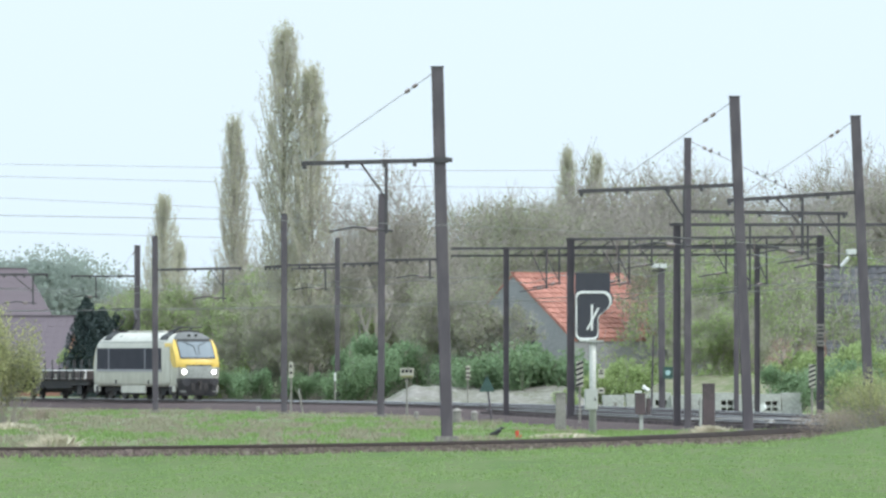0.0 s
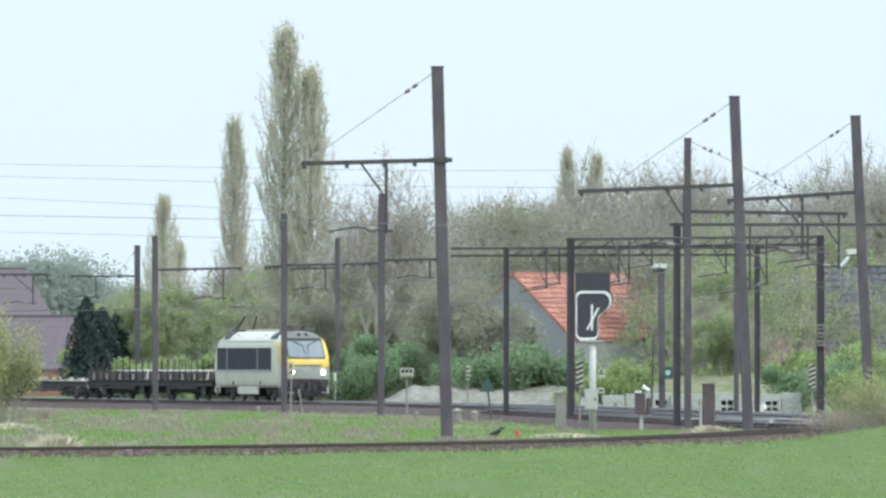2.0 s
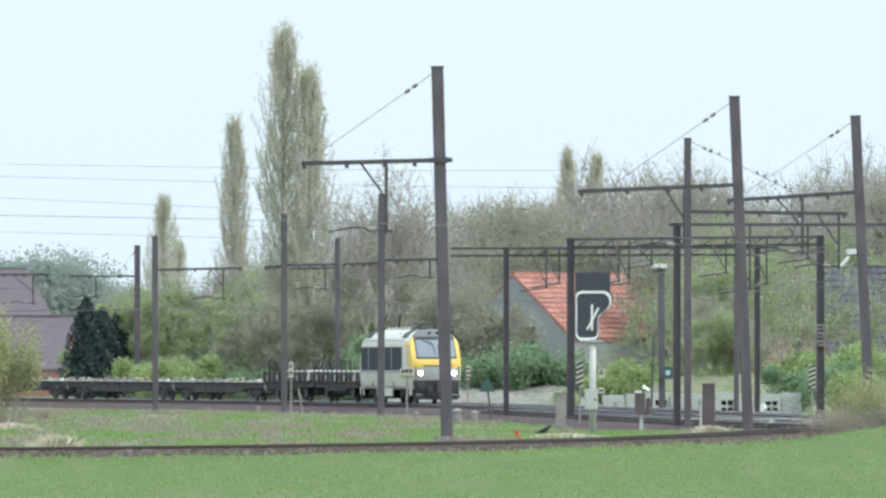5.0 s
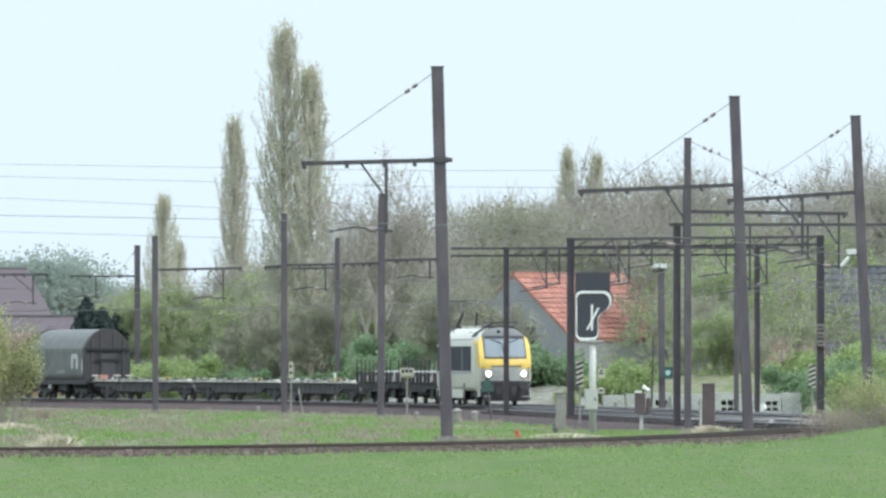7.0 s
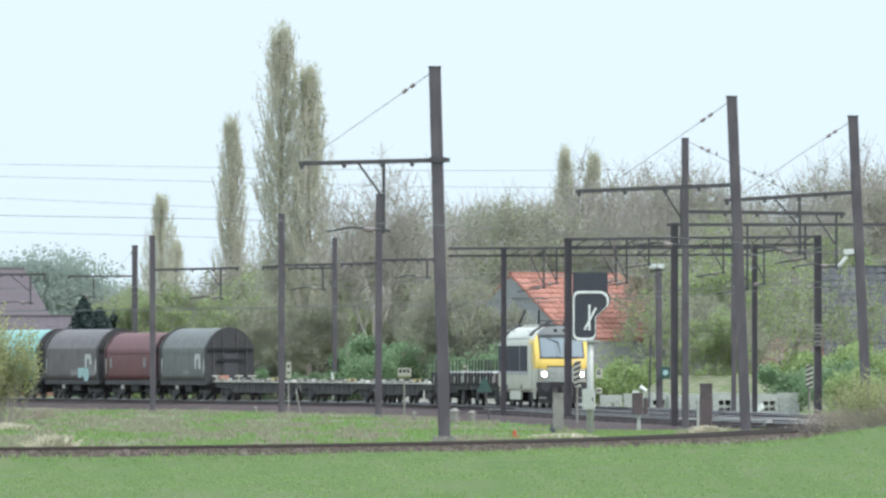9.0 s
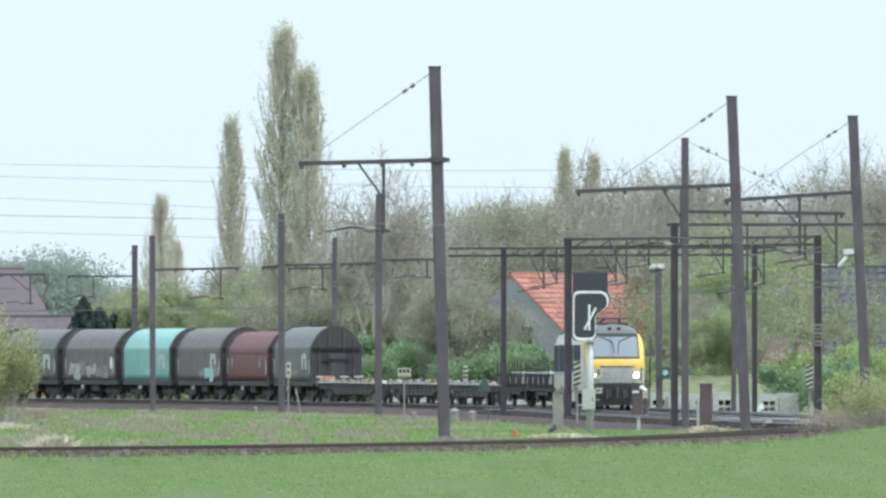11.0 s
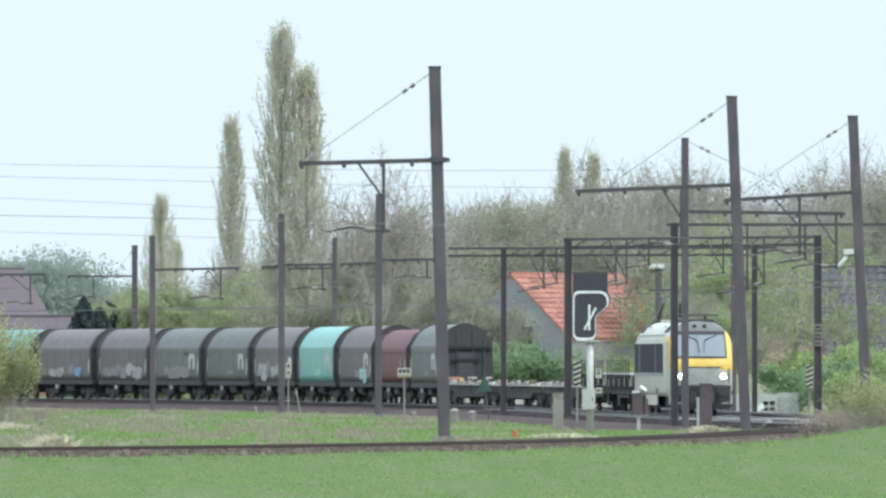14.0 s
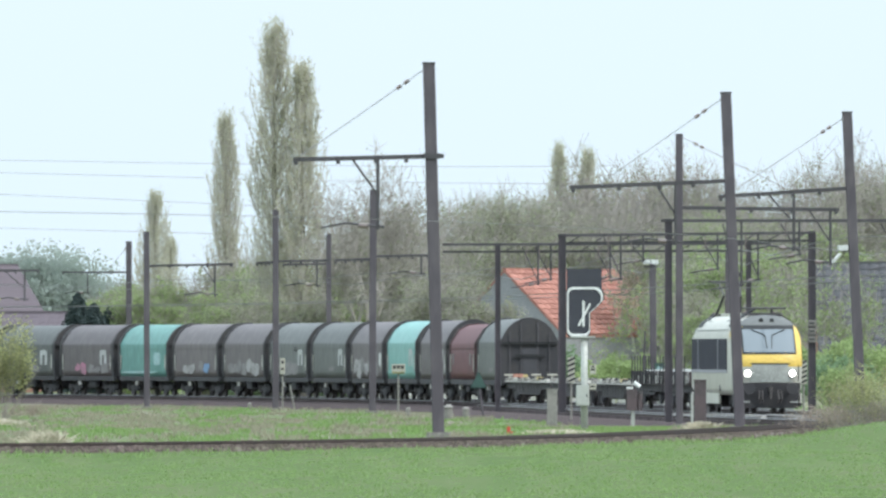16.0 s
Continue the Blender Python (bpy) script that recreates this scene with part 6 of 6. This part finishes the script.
# ---- grass blades over the field and the verge ----
def blades(name, count, box_x, box_y, size, mat, keep, seed, label):
    rng = np.random.default_rng(seed)
    verts, faces = [], []
    n = 0
    while n < count:
        y = rng.uniform(*box_y)
        half = y * 0.0415
        x = rng.uniform(max(box_x[0], -half), min(box_x[1], half))
        if not keep(x, y) or noise.noise((x * 0.5, y * 0.04, seed)) + rng.normal() * 0.25 < -0.3:
            n += 0.34
            continue
        z = ground_z(x, y) - 0.02
        s = size * rng.uniform(0.5, 1.3)
        for _ in range(3):
            a = rng.uniform(0, 6.283)
            dx, dy = math.cos(a) * 0.03, math.sin(a) * 0.03
            lx, ly = rng.normal() * 0.4 * s, rng.normal() * 0.4 * s
            ox, oy = rng.normal() * 0.05, rng.normal() * 0.05
            k = len(verts)
            verts += [(x + ox - dx, y + oy - dy, z), (x + ox + dx, y + oy + dy, z), (x + ox + lx, y + oy + ly, z + s)]
            faces.append((k, k + 1, k + 2))
        n += 1
    me = bpy.data.meshes.new(name)
    me.from_pydata(verts, [], faces)
    me.materials.append(mat)
    tagged(part(name, me, None), label, "grass", kind="stuff")


def side_gap(x, y):
    """Metres from the siding's middle, square to it; negative on the field's side."""
    x = min(max(x, -16), 18)
    return (y - siding_y(x)) / math.hypot(1, SIDE_B + 2 * SIDE_C * x + 3 * SIDE_D * x * x)


def line_gap(x, y):
    return np.interp(-y, -LINE_Y, LINE_X) - x


blades("field_edge_grass", 5000, (-17, 17), (285, 400), 0.15, M_BLADE, lambda x, y: -3.6 < side_gap(x, y) < -1.9, 4, "ragged green tufts along the siding bed")
blades("field_grass", 15000, (-17, 17), (205, 390), 0.06, M_BLADE, lambda x, y: side_gap(x, y) < -2.2, 1, "short bright green blades of the field")
blades("siding_tufts", 5000, (-17, 17), (300, 400), 0.17, M_VERGEBLADE, lambda x, y: 1.3 < side_gap(x, y) < 3.0, 6, "green tufts growing up to the siding rail")
def lush(x, y):
    """Where the verge is green rather than dead: streaks along the line of the tracks, fewer to the west and by the ballast."""
    return noise.noise((x * 0.35, y * 0.022, 9.0)) + 0.5 * noise.noise((x * 1.1, y * 0.06, 3.0)) + 0.012 * (x + 6) - 0.25 * max(0, 1 - (line_gap(x, y) - 5) / 9) + 0.25 * max(0, 1 - side_gap(x, y) / 6)


blades("verge_grass", 16000, (-26, 20), (310, 680), 0.15, M_VERGEBLADE, lambda x, y: side_gap(x, y) > 2.3 and line_gap(x, y) > 6.5 and lush(x, y) > -0.05, 2, "longer green tufts on the verge between the tracks")
blades("dry_verge_grass", 15000, (-26, 20), (305, 690), 0.18, M_DRYBLADE, lambda x, y: side_gap(x, y) > 1.9 and line_gap(x, y) > 5.0 and lush(x, y) < 0.0, 3, "dry straw-coloured tufts on the verge")


def tussock(x, y, w, h, seed, label):
    """A mound of long dead grass."""
    rng = np.random.default_rng(seed)
    ob = thing("grass_tussock", (x, y, ground_z(x, y)), 0, label, "grass", "dead grass tussocks")
    segs = []
    for _ in range(900):
        px, py = rng.normal() * w * 0.28, rng.normal() * w * 0.2
        hh = h * math.exp(-(px / (w * 0.36)) ** 2) * rng.uniform(0.5, 1.1)
        segs.append((np.array([px, py, -0.05]), np.array([px + rng.normal() * 0.22, py + rng.normal() * 0.2, hh]), 0.025, 0.008))
    part("blade_mass", prisms_with(segs, M_STRAW), None, ob)


tussock(-10.40, 315, 1.25, 0.46, 1, "mound of pale dead grass beside the siding")
tussock(8.77, 385, 0.8, 0.30, 2, "mound of pale dead grass beside the siding")
tussock(-15.49, 420, 2.6, 0.35, 3, "patch of pinkish dead grass on the verge")
tussock(3.88, 372, 2.4, 0.14, 4, "flattened pale grass on the verge")


BIRDS = []


def perched_bird(x, y, z, turn):
    ob = thing("perched_bird", (x, y, z), turn, "small dark bird perched on the stay rope", "bird", "birds on the stay rope")
    bm = B()
    bmesh.ops.create_uvsphere(bm, u_segments=8, v_segments=6, radius=0.055, matrix=pose(0, 0, 0.07, 0, 35, 0) @ Matrix.Diagonal((1.0, 0.9, 1.6, 1)))
    part("body", bm, M_CROW, ob, smooth=True)
    bm = B()
    bmesh.ops.create_uvsphere(bm, u_segments=8, v_segments=6, radius=0.035, matrix=pose(0.04, 0, 0.16))
    part("head", bm, M_CROW, ob, smooth=True)
    part("tail", beam(B(), (-0.03, 0, 0.03), (-0.13, 0, -0.05), 0.03, 0.015), M_CROW, ob)
    ob.scale = (0.7, 0.7, 0.7)
    BIRDS.append((ob, x, y, z, turn))


for k in (0.21, 0.285, 0.66, 0.735, 0.835, 0.935, 0.985):
    perched_bird(9.26 + 0.1 + 3.85 * k, 443, -0.30 + 10.955 - 1.9 * k, 20 + 300 * k)


# ---- the crow that hops along the siding ----
def crow():
    ob = thing("crow", (0, 0, 0), 0, "black crow hopping along the siding", "bird")
    bm = B()
    bmesh.ops.create_uvsphere(bm, u_segments=12, v_segments=8, radius=0.1, matrix=pose(0, 0, 0.16, 0, -32, 0) @ Matrix.Diagonal((1.9, 0.85, 0.9, 1)))
    body = part("body", bm, M_CROW, ob, smooth=True)
    bm = B()
    bmesh.ops.create_uvsphere(bm, u_segments=10, v_segments=7, radius=0.055, matrix=pose(0.16, 0, 0.29))
    rod(bm, (0.2, 0, 0.29), (0.28, 0, 0.27), 0.02, 0.004, 6)
    part("head", bm, M_CROW, ob, smooth=True)
    part("tail", beam(B(), (-0.12, 0, 0.10), (-0.34, 0, 0.02), 0.08, 0.02), M_CROW, ob)
    for s in (-1, 1):
        part("wing", beam(B(), (0.08, s * 0.085, 0.2), (-0.24, s * 0.05, 0.06), 0.02, 0.10), M_CROW, ob)
        part("leg", rod(B(), (0.0, s * 0.03, 0.1), (0.02, s * 0.03, 0.0), 0.012, 0.01, 5), M_CROW, ob)
    return ob


CROW = crow()
CROW.scale = (0.92, 0.92, 0.92)


def crow_walk():
    rows = []
    for t, x, y, z, turn, tip in ((0.0, 1.63, 352, 0.0, 20, 0), (2.0, 1.63, 352, 0.0, 20, 0), (2.5, 1.77, 352, 0.0, 10, 0), (3.0, 1.90, 352, 0.03, 10, 15), (3.6, 2.18, 352.6, 0.02, 0, 15), (4.2, 2.47, 352.6, 0.03, 0, 0), (6.3, 3.88, 365, 0.0, -20, 5), (6.6, 3.52, 365, 0.0, 160, 5), (7.0, 3.51, 366, 0.0, 100, 0), (9.2, 3.51, 366, 0.0, 100, 0), (11.3, 3.51, 366, 0.0, 60, 0), (12.0, 3.33, 367, 0.25, 150, -30), (12.5, 2.21, 420, 0.9, 165, -10), (13.0, -1.78, 440, 1.9, 175, -10), (14.0, -13.53, 480, 4.5, 180, 0), (15.0, -29.71, 520, 6.0, 180, 0), (16.0, -53.62, 560, 7.0, 180, 0)):
        if t < 11.5:
            k = 1.0
            for _ in range(6):
                k = (2.36 - ground_z(x * k, y * k)) / (2.36 - z)
            x, y, z = x * k, y * k, ground_z(x * k, y * k) + 0.07
        rows.append((t, pose(x, y, z, 0, tip, turn)))
    walk(CROW, rows)



def birds_leave():
    """The small birds sit still, then drop away towards the wood one after another."""
    for k, (ob, x, y, z, turn) in enumerate(BIRDS):
        t = 13.2 + 0.13 * k
        walk(ob, [(0.0, pose(x, y, z, 0, 0, turn)), (t, pose(x, y, z, 0, 0, turn)), (t + 0.4, pose(x + 0.9, y + 4, z - 0.9, 0, 0, 60)), (t + 1.2, pose(x + 3.5, y + 30, z - 2.6, 0, 0, 70)), (16.0, pose(x + 12, y + 70, z - 3.4, 0, 0, 70))])


def tree_sway():
    """The tall pair leans a little in the breeze."""
    for ob, x, y, turn, phase in SWAY:
        rows = []
        for i in range(33):
            t = i * 0.5
            lean = 0.16 * math.sin(t * 0.72 + phase) + 0.09 * math.sin(t * 1.9 + phase * 2)
            rows.append((t, pose(x, y, -0.5, 0, lean - 0.1, 0) @ pose(0, 0, 0, 0, 0, turn)))
        walk(ob, rows)


motions()
